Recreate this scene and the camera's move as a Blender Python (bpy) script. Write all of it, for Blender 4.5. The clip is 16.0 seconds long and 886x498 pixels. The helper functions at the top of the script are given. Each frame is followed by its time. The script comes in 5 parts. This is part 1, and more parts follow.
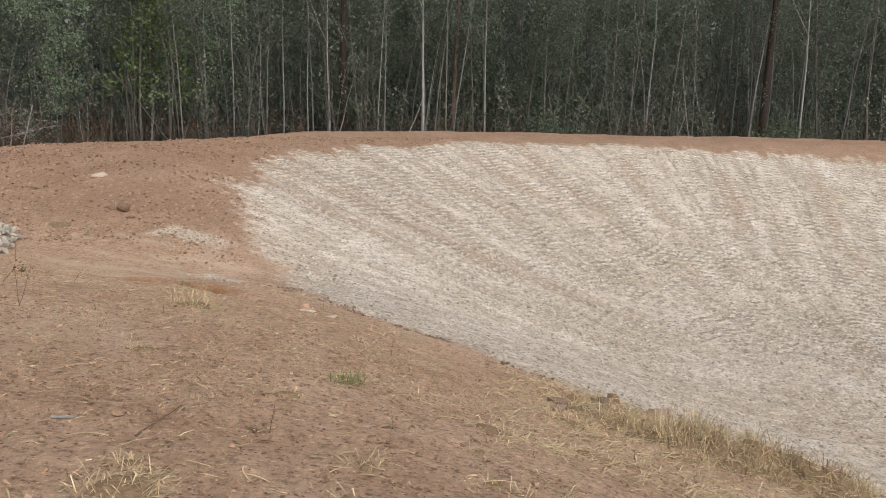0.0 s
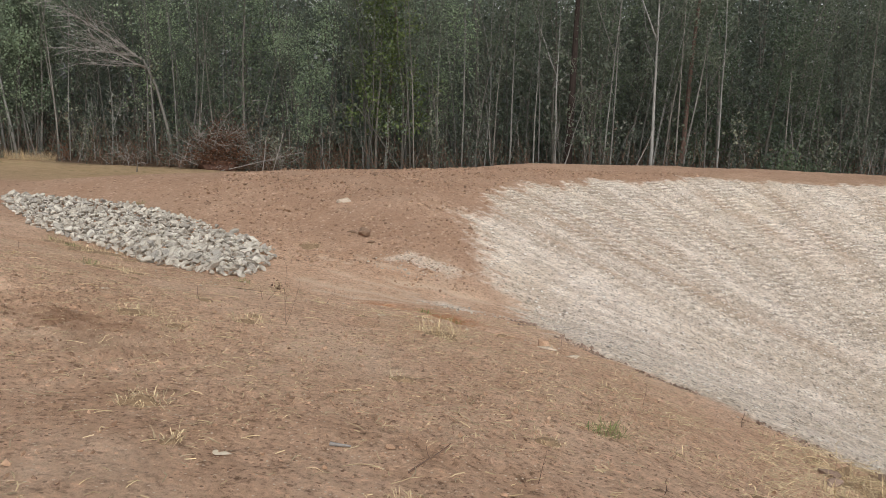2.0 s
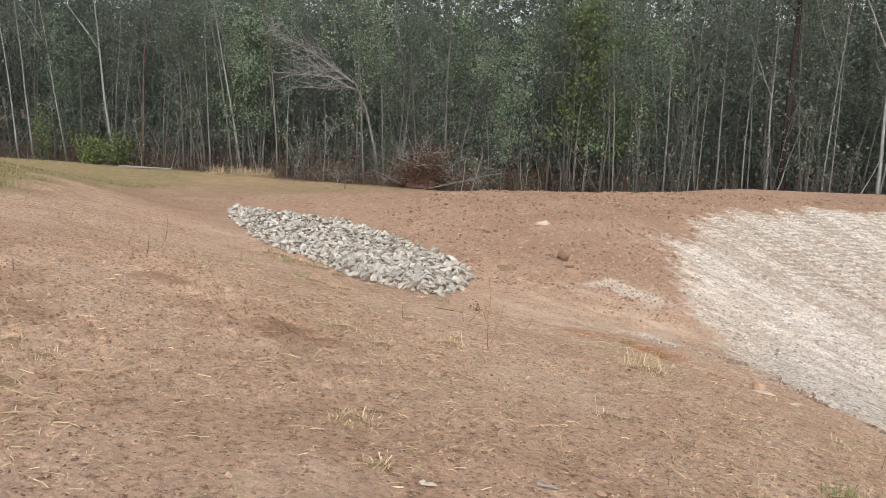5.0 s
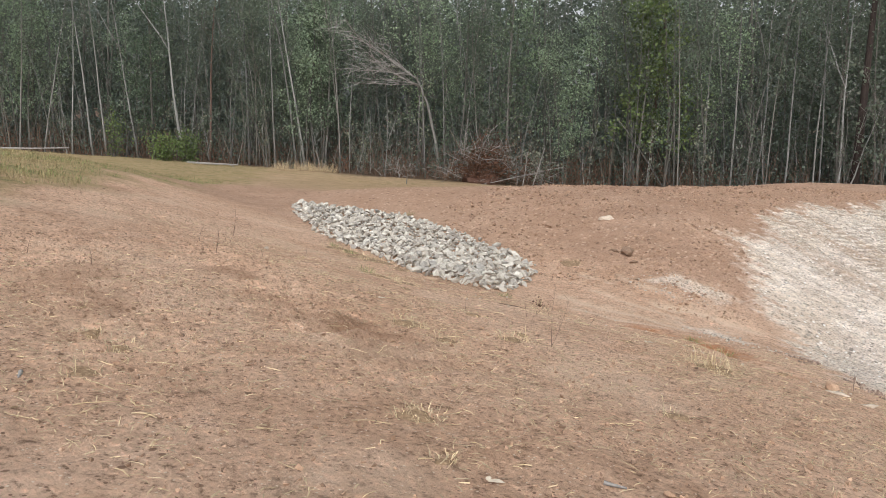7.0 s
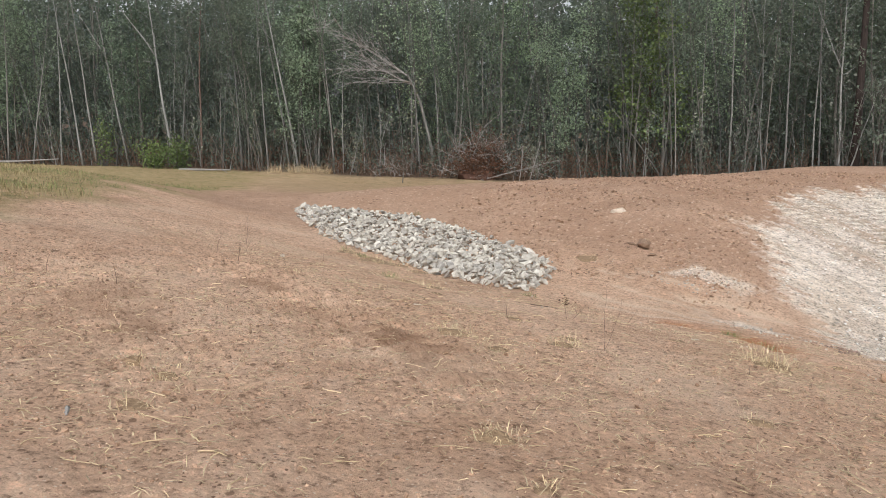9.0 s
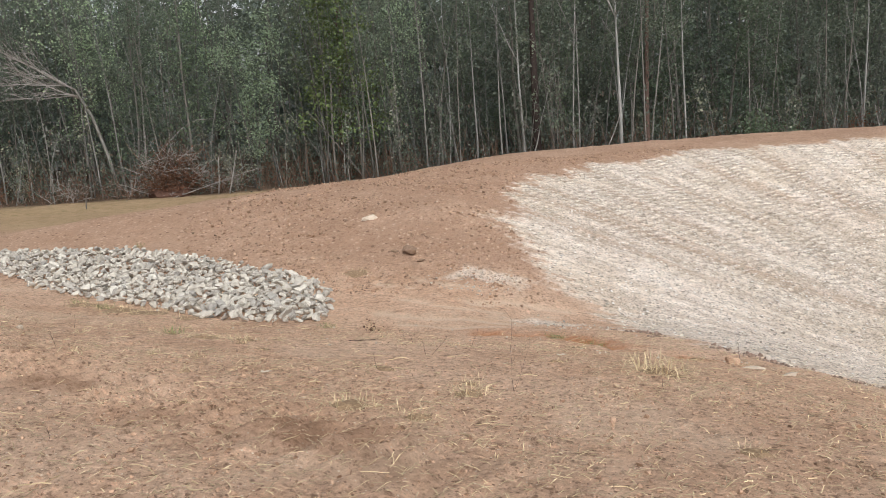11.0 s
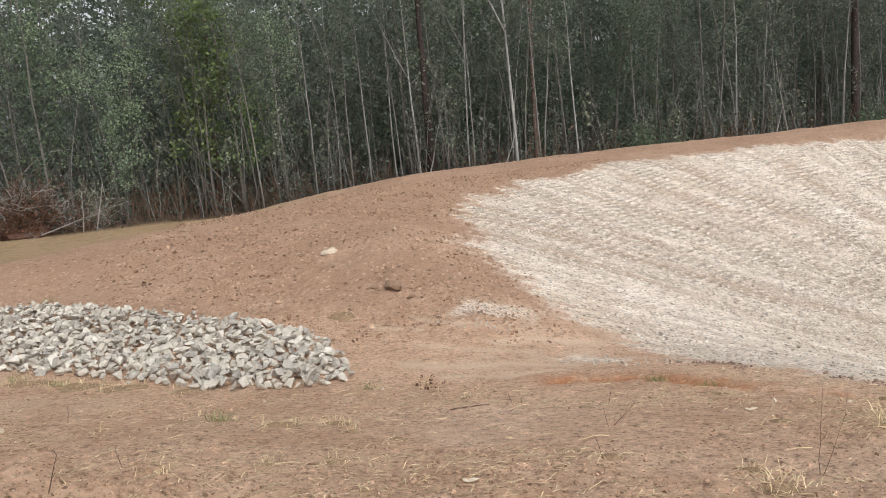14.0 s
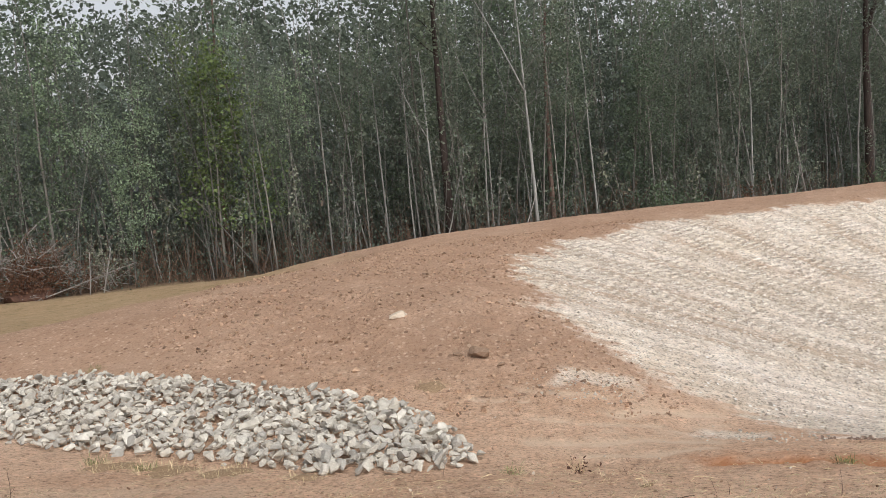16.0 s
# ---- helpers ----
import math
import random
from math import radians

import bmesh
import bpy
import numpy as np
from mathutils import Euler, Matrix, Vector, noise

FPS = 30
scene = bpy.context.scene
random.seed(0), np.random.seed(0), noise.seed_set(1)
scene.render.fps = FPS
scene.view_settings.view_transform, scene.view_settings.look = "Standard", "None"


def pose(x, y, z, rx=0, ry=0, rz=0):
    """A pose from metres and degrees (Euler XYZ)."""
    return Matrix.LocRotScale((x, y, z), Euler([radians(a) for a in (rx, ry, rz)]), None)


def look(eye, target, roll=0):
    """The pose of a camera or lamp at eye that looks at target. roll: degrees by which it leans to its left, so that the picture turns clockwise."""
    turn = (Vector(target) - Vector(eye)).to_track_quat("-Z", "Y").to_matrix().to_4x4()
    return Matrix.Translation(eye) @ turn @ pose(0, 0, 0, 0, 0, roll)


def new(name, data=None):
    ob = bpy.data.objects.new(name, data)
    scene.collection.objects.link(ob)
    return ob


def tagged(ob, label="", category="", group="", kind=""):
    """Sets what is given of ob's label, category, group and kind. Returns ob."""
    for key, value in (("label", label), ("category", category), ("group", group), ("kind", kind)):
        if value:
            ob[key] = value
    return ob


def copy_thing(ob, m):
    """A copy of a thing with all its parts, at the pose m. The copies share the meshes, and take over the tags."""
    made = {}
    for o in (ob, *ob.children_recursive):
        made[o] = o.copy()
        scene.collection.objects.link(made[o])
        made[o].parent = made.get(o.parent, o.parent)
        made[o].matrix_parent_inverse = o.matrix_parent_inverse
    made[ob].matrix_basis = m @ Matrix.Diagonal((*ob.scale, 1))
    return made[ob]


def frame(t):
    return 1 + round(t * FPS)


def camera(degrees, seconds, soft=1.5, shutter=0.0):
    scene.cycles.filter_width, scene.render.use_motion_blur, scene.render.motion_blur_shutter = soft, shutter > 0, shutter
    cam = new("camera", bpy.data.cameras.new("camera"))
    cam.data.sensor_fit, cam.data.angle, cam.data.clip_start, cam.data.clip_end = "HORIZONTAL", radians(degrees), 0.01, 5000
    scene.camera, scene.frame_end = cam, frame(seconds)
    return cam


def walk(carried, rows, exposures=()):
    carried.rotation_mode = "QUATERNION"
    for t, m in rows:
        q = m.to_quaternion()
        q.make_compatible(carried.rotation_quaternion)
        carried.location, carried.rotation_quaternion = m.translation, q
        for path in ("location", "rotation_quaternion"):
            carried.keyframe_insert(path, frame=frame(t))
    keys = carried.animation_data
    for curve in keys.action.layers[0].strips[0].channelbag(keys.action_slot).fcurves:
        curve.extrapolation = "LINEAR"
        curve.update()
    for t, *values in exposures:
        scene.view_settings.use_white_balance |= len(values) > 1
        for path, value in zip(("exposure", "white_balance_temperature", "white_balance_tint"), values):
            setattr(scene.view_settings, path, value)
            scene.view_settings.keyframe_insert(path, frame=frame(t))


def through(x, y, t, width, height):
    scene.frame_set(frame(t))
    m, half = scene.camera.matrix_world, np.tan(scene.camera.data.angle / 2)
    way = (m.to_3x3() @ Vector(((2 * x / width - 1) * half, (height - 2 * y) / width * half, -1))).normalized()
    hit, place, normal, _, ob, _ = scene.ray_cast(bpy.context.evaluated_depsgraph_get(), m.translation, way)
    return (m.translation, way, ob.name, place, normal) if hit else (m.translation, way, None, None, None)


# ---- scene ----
cam = camera(56.3, 16.0, soft=0.55)
METRES, EYE, TILT, LEAN, TURN = 9.0, 1.6, 5.5, -0.5, 0.0
ROWS = [
    (0.0, 0.0, 0.0, 0.0, 0.46, -16.92, -1.51),
    (0.5, -0.0038, 0.0111, -0.0014, 11.05, -15.99, -0.09),
    (1.0, -0.007, 0.0237, -0.0037, 12.8, -15.13, -1.34),
    (1.5, -0.0256, 0.0239, -0.0023, 13.78, -14.98, -1.2),
    (2.0, -0.0461, 0.0204, -0.0005, 15.33, -15.03, -0.46),
    (2.5, -0.0533, 0.026, -0.0018, 19.29, -14.95, -0.35),
    (3.0, -0.0541, 0.039, -0.0021, 21.81, -14.37, -0.52),
    (3.5, -0.058, 0.0446, -0.0017, 21.62, -13.37, -0.18),
    (4.0, -0.0622, 0.0423, -0.002, 21.7, -13.48, 0.39),
    (4.5, -0.0665, 0.0375, -0.0013, 22.93, -13.5, -0.07),
    (5.0, -0.0683, 0.0357, -0.0003, 28.72, -13.59, 0.5),
    (7.5, -0.0723, 0.0306, 0.0023, 33.3, -13.87, 1.13),
    (8.0, -0.0859, 0.0263, 0.0037, 34.14, -13.79, 1.19),
    (8.5, -0.1096, 0.0239, 0.0058, 33.49, -14.01, 3.52),
    (9.0, -0.1378, 0.0412, 0.0006, 31.67, -14.17, 3.36),
    (9.5, -0.1849, 0.062, 0.0025, 26.96, -14.15, 2.29),
    (10.0, -0.2382, 0.0758, 0.0062, 18.83, -15.51, 3.42),
    (12.5, -0.5143, 0.2015, 0.0102, 4.27, -15.36, 6.47),
    (13.0, -0.5597, 0.235, 0.002, 3.14, -15.46, 7.81),
    (13.5, -0.6135, 0.2636, 0.0015, 0.07, -15.05, 5.34),
    (14.0, -0.6615, 0.2895, 0.005, -2.37, -15.24, 5.38),
    (14.5, -0.7118, 0.3209, 0.0021, -1.83, -14.18, 4.24),
    (15.0, -0.7632, 0.3437, 0.0054, -2.27, -14.5, 4.49),
    (15.5, -0.8044, 0.3768, 0.0018, -2.84, -12.67, 5.14),
    (16.0, -0.8552, 0.4042, -0.0001, -3.59, -11.14, 5.16),
]
walk(cam, [(t, pose(0, 0, EYE, TILT, LEAN, TURN) @ pose(METRES * x, METRES * y, METRES * z, 90 + pitch, roll, yaw)) for t, x, y, z, yaw, pitch, roll in ROWS],
     exposures=[(0.0, -0.27, 6500, 10), (1.0, -0.28, 6500, 10), (2.0, -0.25, 6480, 10), (3.0, -0.05, 6400, 10), (4.0, 0.06, 6330, 10), (7.5, 0.07, 6230, 10), (10.0, 0.07, 6250, 10), (12.5, 0.05, 6370, 10), (16.0, 0.05, 6370, 10)])

SKY, SUN = 0.155, 1.35

# ---- world, sun ----
world = bpy.data.worlds.new("overcast_sky")
world.use_nodes = True
scene.world = world
wn, wl = world.node_tree.nodes, world.node_tree.links
wn.clear()
sky = wn.new("ShaderNodeTexSky")
sky.sky_type = "NISHITA"
sky.sun_disc = False
sky.sun_elevation, sky.sun_rotation = radians(45), radians(150)
sky.air_density, sky.dust_density = 1.0, 4.0
grey = wn.new("ShaderNodeHueSaturation")
grey.inputs["Saturation"].default_value = 0.18
bg = wn.new("ShaderNodeBackground")
bg.inputs["Strength"].default_value = SKY
wout = wn.new("ShaderNodeOutputWorld")
wl.new(sky.outputs[0], grey.inputs["Color"])
wl.new(grey.outputs[0], bg.inputs["Color"])
wl.new(bg.outputs[0], wout.inputs["Surface"])

sun_data = bpy.data.lights.new("sun", "SUN")
sun_data.energy, sun_data.angle, sun_data.color = SUN, radians(20), (1.0, 0.97, 0.93)
sun = new("sun", sun_data)
sun.matrix_world = look((0, 0, 30), (-15, 26, 0))
tagged(sun, kind="structure")


# ---- materials ----
def material(name):
    m = bpy.data.materials.new(name)
    m.use_nodes = True
    nt = m.node_tree
    return m, nt.nodes, nt.links, nt.nodes["Principled BSDF"]


def noise_node(n, l, scale, detail=5.0, rough=0.6, space="Object", stretch=None):
    co = n.new("ShaderNodeTexCoord")
    tex = n.new("ShaderNodeTexNoise")
    tex.inputs["Scale"].default_value = scale
    tex.inputs["Detail"].default_value = detail
    tex.inputs["Roughness"].default_value = rough
    if stretch:
        mp = n.new("ShaderNodeMapping")
        mp.inputs["Scale"].default_value = stretch
        l.new(co.outputs[space], mp.inputs["Vector"])
        l.new(mp.outputs[0], tex.inputs["Vector"])
    else:
        l.new(co.outputs[space], tex.inputs["Vector"])
    return tex


def ramp(n, l, source, stops):
    r = n.new("ShaderNodeValToRGB")
    el = r.color_ramp.elements
    while len(el) < len(stops):
        el.new(0.5)
    for e, (p, c) in zip(el, stops):
        e.position, e.color = p, (*c, 1.0)
    l.new(source, r.inputs["Fac"])
    return r


def mix(n, l, fac, a, b, mode="MIX"):
    m = n.new("ShaderNodeMix")
    m.data_type, m.blend_type = "RGBA", mode
    for value, slot in ((fac, "Factor"), (a, "A"), (b, "B")):
        sock = [s for s in m.inputs if s.name == slot and (s.type == "RGBA" or (slot == "Factor" and s.type == "VALUE"))][0]
        if isinstance(value, (int, float)):
            sock.default_value = value
        elif isinstance(value, tuple):
            sock.default_value = (*value, 1.0)
        else:
            l.new(value, sock)
    return [s for s in m.outputs if s.type == "RGBA"][0]


def bump(n, l, height, strength, distance, normal=None):
    b = n.new("ShaderNodeBump")
    b.inputs["Strength"].default_value, b.inputs["Distance"].default_value = strength, distance
    l.new(height, b.inputs["Height"])
    if normal:
        l.new(normal, b.inputs["Normal"])
    return b.outputs["Normal"]


def specks(n, l, scale, share, reach=0.34):
    """A mask of small separate spots: crumbs, chips and painted spots of shade in the surface; also the height they
    stand proud.
    """
    co = n.new("ShaderNodeTexCoord")
    v = n.new("ShaderNodeTexVoronoi")
    v.inputs["Scale"].default_value = scale
    l.new(co.outputs["Object"], v.inputs["Vector"])
    sep = n.new("ShaderNodeSeparateColor")
    l.new(v.outputs["Color"], sep.inputs[0])
    near = n.new("ShaderNodeMapRange")
    near.inputs["From Min"].default_value, near.inputs["From Max"].default_value = reach, reach * 0.7
    l.new(v.outputs["Distance"], near.inputs["Value"])
    few = n.new("ShaderNodeMath")
    few.operation = "LESS_THAN"
    few.inputs[1].default_value = share
    l.new(sep.outputs[0], few.inputs[0])
    both = n.new("ShaderNodeMath")
    both.operation = "MULTIPLY"
    l.new(near.outputs[0], both.inputs[0])
    l.new(few.outputs[0], both.inputs[1])
    return both.outputs[0]


def calc(n, l, operation, a, b=0.0, c=0.0):
    """One step of arithmetic on sockets or numbers."""
    m = n.new("ShaderNodeMath")
    m.operation = operation
    for sock, value in zip(m.inputs, (a, b, c)):
        if isinstance(value, (int, float)):
            sock.default_value = value
        else:
            l.new(value, sock)
    return m.outputs[0]


def smooth(n, l, value, low, high):
    m = n.new("ShaderNodeMapRange")
    m.interpolation_type = "SMOOTHSTEP"
    m.inputs["From Min"].default_value, m.inputs["From Max"].default_value = low, high
    l.new(value, m.inputs["Value"])
    return m.outputs[0]


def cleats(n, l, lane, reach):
    """Bars pressed by a crawler's tracks, row by row up each lane: masks for painted light on bars and shade in gaps,
    and the relief.
    """
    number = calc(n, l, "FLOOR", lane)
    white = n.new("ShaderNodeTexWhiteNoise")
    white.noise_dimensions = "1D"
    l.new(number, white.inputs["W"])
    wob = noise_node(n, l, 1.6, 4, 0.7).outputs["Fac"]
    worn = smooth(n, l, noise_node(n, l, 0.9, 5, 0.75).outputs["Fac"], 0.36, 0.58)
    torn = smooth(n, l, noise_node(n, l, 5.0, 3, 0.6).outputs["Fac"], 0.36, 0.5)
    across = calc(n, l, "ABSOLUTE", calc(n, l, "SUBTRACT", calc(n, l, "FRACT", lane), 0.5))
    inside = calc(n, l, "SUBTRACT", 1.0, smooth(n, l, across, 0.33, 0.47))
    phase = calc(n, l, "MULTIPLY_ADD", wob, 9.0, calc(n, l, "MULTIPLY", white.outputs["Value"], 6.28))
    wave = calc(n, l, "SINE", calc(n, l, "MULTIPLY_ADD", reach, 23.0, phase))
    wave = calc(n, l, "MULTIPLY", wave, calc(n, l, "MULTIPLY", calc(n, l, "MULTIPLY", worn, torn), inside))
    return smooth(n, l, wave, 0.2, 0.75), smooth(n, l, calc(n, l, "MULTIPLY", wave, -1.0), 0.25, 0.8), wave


def ground_material():
    m, n, l, p = material("earth_and_lining")

    def mask(name):
        a = n.new("ShaderNodeAttribute")
        a.attribute_name = name
        return a.outputs["Fac"]

    broad = noise_node(n, l, 0.35, 4)
    mid = noise_node(n, l, 2.2, 6, 0.65)
    fine = noise_node(n, l, 22.0, 6, 0.7)
    grit = noise_node(n, l, 90.0, 3, 0.6)
    lumps = noise_node(n, l, 9.0, 8, 0.72)
    dirt = ramp(n, l, broad.outputs["Fac"], [(0.3, (0.44, 0.283, 0.19)), (0.5, (0.51, 0.34, 0.237)), (0.70, (0.58, 0.41, 0.298))]).outputs[0]
    dirt = mix(n, l, ramp(n, l, mid.outputs["Fac"], [(0.47, (0, 0, 0)), (0.75, (0.7, 0.7, 0.7))]).outputs[0], dirt, (0.62, 0.45, 0.335))
    dirt = mix(n, l, ramp(n, l, mid.outputs["Fac"], [(0.27, (0.5, 0.5, 0.5)), (0.42, (0, 0, 0))]).outputs[0], dirt, (0.36, 0.22, 0.142))
    dirt = mix(n, l, 0.85, dirt, ramp(n, l, lumps.outputs["Fac"], [(0.35, (0.45, 0.41, 0.37)), (0.43, (1.13, 1.12, 1.1)), (0.58, (1.3, 1.29, 1.27)), (0.68, (1.7, 1.68, 1.64))]).outputs[0], "MULTIPLY")
    dirt = mix(n, l, 0.9, dirt, ramp(n, l, fine.outputs["Fac"], [(0.34, (0.42, 0.38, 0.34)), (0.46, (0.95, 0.95, 0.95)), (0.70, (1.25, 1.24, 1.22))]).outputs[0], "MULTIPLY")
    crumbs, bits, flecks = specks(n, l, 13.0, 0.08, 0.3), specks(n, l, 30.0, 0.16), specks(n, l, 34.0, 0.2, 0.28)
    dirt = mix(n, l, bits, dirt, (0.255, 0.158, 0.104))
    dirt = mix(n, l, crumbs, dirt, (0.30, 0.19, 0.125))
    dirt = mix(n, l, flecks, dirt, (0.74, 0.60, 0.46))
    pit_shade, pads = specks(n, l, 7.0, 0.2, 0.33), specks(n, l, 9.0, 0.4, 0.34)
    turned = mix(n, l, pads, mix(n, l, 0.62, dirt, (0.31, 0.192, 0.128)), (0.56, 0.40, 0.29))
    # Dark spots paint the shade of dimples onto the turned soil.
    turned = mix(n, l, pit_shade, turned, (0.22, 0.135, 0.09))
    dirt = mix(n, l, mask("fresh"), dirt, turned)
    # Damp track soil, plus painted shade along the scarp's undercut.
    dirt = mix(n, l, mask("damp_and_shade"), dirt, (0.25, 0.14, 0.082))
    dirt = mix(n, l, mask("clay"), dirt, (0.46, 0.185, 0.075))
    dirt = mix(n, l, mask("pale"), dirt, (0.70, 0.54, 0.40))
    lime = ramp(n, l, mid.outputs["Fac"], [(0.3, (0.61, 0.515, 0.435)), (0.5, (0.74, 0.645, 0.56)), (0.68, (0.85, 0.77, 0.695))]).outputs[0]
    lime = mix(n, l, ramp(n, l, broad.outputs["Fac"], [(0.42, (0, 0, 0)), (0.7, (1, 1, 1))]).outputs[0], lime, (0.64, 0.545, 0.43))
    lime = mix(n, l, mask("sandy"), lime, (0.60, 0.46, 0.335))
    lime = mix(n, l, mask("swath"), lime, mix(n, l, 0.5, lime, (0.45, 0.385, 0.305)))
    lime = mix(n, l, mask("drag"), mix(n, l, 0.42, lime, (0.44, 0.345, 0.26)), mix(n, l, 0.28, lime, (0.88, 0.81, 0.735)))
    # Shade in the crumbled hollows and light on the lumps, put into the colour.
    lime = mix(n, l, mask("hollow_shade"), lime, (0.31, 0.26, 0.205))
    lime = mix(n, l, mask("lump_light"), lime, (0.88, 0.80, 0.73))
    lime = mix(n, l, mask("streak"), lime, (0.47, 0.345, 0.25))
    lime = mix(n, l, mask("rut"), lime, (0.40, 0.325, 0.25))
    stamped_light, gap, wave = cleats(n, l, mask("lane"), mask("reach"))
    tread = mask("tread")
    # Light on the bars and shade in the gaps are painted into the colour.
    lime = mix(n, l, calc(n, l, "MULTIPLY", tread, calc(n, l, "MULTIPLY", stamped_light, 0.55)), lime, (0.86, 0.79, 0.71))
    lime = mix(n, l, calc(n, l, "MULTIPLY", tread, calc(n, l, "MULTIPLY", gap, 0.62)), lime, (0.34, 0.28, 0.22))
    lime = mix(n, l, 0.7, lime, ramp(n, l, lumps.outputs["Fac"], [(0.34, (0.5, 0.46, 0.41)), (0.43, (1.15, 1.14, 1.12)), (0.58, (1.28, 1.27, 1.25)), (0.68, (1.5, 1.5, 1.48))]).outputs[0], "MULTIPLY")
    lime = mix(n, l, 0.8, lime, ramp(n, l, fine.outputs["Fac"], [(0.36, (0.4, 0.38, 0.35)), (0.47, (0.95, 0.95, 0.95)), (0.66, (1.28, 1.28, 1.27))]).outputs[0], "MULTIPLY")
    chips, speck_shade, glints = specks(n, l, 7.0, 0.32, 0.3), specks(n, l, 15.0, 0.35, 0.33), specks(n, l, 10.0, 0.3, 0.3)
    # Dark specks: small stones with the shadows beside them painted in.
    lime = mix(n, l, chips, lime, (0.31, 0.26, 0.21))
    lime = mix(n, l, speck_shade, lime, (0.36, 0.305, 0.25))
    lime = mix(n, l, glints, lime, (0.90, 0.86, 0.80))
    grass = ramp(n, l, mid.outputs["Fac"], [(0.3, (0.15, 0.16, 0.06)), (0.5, (0.32, 0.25, 0.12)), (0.7, (0.40, 0.29, 0.16))]).outputs[0]
    litter = ramp(n, l, mid.outputs["Fac"], [(0.3, (0.07, 0.05, 0.035)), (0.7, (0.16, 0.11, 0.075))]).outputs[0]
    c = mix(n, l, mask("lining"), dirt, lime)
    c = mix(n, l, mask("sward"), c, grass)
    c = mix(n, l, mask("forest"), c, litter)
    l.new(c, p.inputs["Base Color"])
    p.inputs["Roughness"].default_value = 0.95
    p.inputs["Specular IOR Level"].default_value = 0.15
    b = bump(n, l, mid.outputs["Fac"], 0.5, 0.06)
    b = bump(n, l, lumps.outputs["Fac"], 0.8, 0.05, b)
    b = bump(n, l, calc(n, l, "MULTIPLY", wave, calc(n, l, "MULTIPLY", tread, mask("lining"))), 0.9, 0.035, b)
    b = bump(n, l, fine.outputs["Fac"], 1.0, 0.04, b)
    b = bump(n, l, grit.outputs["Fac"], 0.5, 0.006, b)
    b = bump(n, l, crumbs, 0.6, 0.02, b)
    b = bump(n, l, bits, 0.5, 0.01, b)
    l.new(b, p.inputs["Normal"])
    return m


def plain(name, low, high, scale=6.0, rough=0.85, relief=0.01, per_object=0.0, per_island=0.0, stretch=None, spec=0.3):
    """A two-tone grained material; per_object and per_island vary its value from piece to piece."""
    m, n, l, p = material(name)
    tex = noise_node(n, l, scale, 6, 0.65, stretch=stretch)
    c = ramp(n, l, tex.outputs["Fac"], [(0.3, low), (0.7, high)]).outputs[0]
    for amount, node, out in ((per_object, "ShaderNodeObjectInfo", "Random"), (per_island, "ShaderNodeNewGeometry", "Random Per Island")):
        if amount:
            info = n.new(node)
            r = ramp(n, l, info.outputs[out], [(0.0, (1 - amount,) * 3), (0.5, (1.0, 0.965, 0.91)), (1.0, (1 + amount, 1 + amount, 1 + 0.9 * amount))])
            c = mix(n, l, 1.0, c, r.outputs[0], "MULTIPLY")
    l.new(c, p.inputs["Base Color"])
    p.inputs["Roughness"].default_value = rough
    p.inputs["Specular IOR Level"].default_value = spec
    if relief:
        l.new(bump(n, l, tex.outputs["Fac"], 0.6, relief), p.inputs["Normal"])
    return m


def leaf_material(name, low, high, amount=0.28, through=0.25):
    m, n, l, p = material(name)
    info = n.new("ShaderNodeNewGeometry")
    obj = n.new("ShaderNodeObjectInfo")
    c = ramp(n, l, info.outputs["Random Per Island"], [(0.0, low), (1.0, high)]).outputs[0]
    r = ramp(n, l, obj.outputs["Random"], [(0.0, (1 - amount, 1 - amount, 1 - 0.8 * amount)), (1.0, (1 + amount, 1 + amount, 1 + 0.5 * amount))])
    c = mix(n, l, 1.0, c, r.outputs[0], "MULTIPLY")
    l.new(c, p.inputs["Base Color"])
    p.inputs["Roughness"].default_value = 0.75
    p.inputs["Specular IOR Level"].default_value = 0.1
    tr = n.new("ShaderNodeBsdfTranslucent")
    l.new(c, tr.inputs["Color"])
    ms = n.new("ShaderNodeMixShader")
    ms.inputs[0].default_value = through
    l.new(p.outputs[0], ms.inputs[1])
    l.new(tr.outputs[0], ms.inputs[2])
    l.new(ms.outputs[0], n["Material Output"].inputs["Surface"])
    return m


GROUND = ground_material()
STONE_HEAP = plain("grey_limestone_heap", (0.36, 0.335, 0.295), (0.58, 0.548, 0.49), 9.0, 0.9, 0.02, per_island=0.25)
STONE = plain("grey_limestone", (0.36, 0.335, 0.295), (0.58, 0.548, 0.49), 9.0, 0.9, 0.02, per_object=0.25, per_island=0.0)
PALE_STONE = plain("pale_sandstone", (0.45, 0.36, 0.27), (0.62, 0.52, 0.42), 8.0, 0.9, 0.02)
BROWN_STONE = plain("brown_stone", (0.20, 0.13, 0.085), (0.34, 0.23, 0.16), 8.0, 0.9, 0.02)
CLOD = plain("dry_clods", (0.25, 0.16, 0.105), (0.50, 0.335, 0.235), 14.0, 0.95, 0.01, per_island=0.35)
DAM_CLOD = plain("turned_clods", (0.22, 0.138, 0.092), (0.50, 0.34, 0.24), 14.0, 0.95, 0.01, per_island=0.4)
EDGE_CLOD = plain("brink_clods", (0.17, 0.115, 0.09), (0.34, 0.25, 0.2), 14.0, 0.95, 0.01, per_island=0.4)
GRAVEL = plain("lining_gravel", (0.34, 0.29, 0.24), (0.60, 0.55, 0.48), 14.0, 0.95, 0.01, per_island=0.35)
BARK_PALE = plain("pale_bark", (0.13, 0.13, 0.125), (0.29, 0.288, 0.28), 3.0, 0.9, 0.01, per_object=0.4, stretch=(3, 3, 0.5))
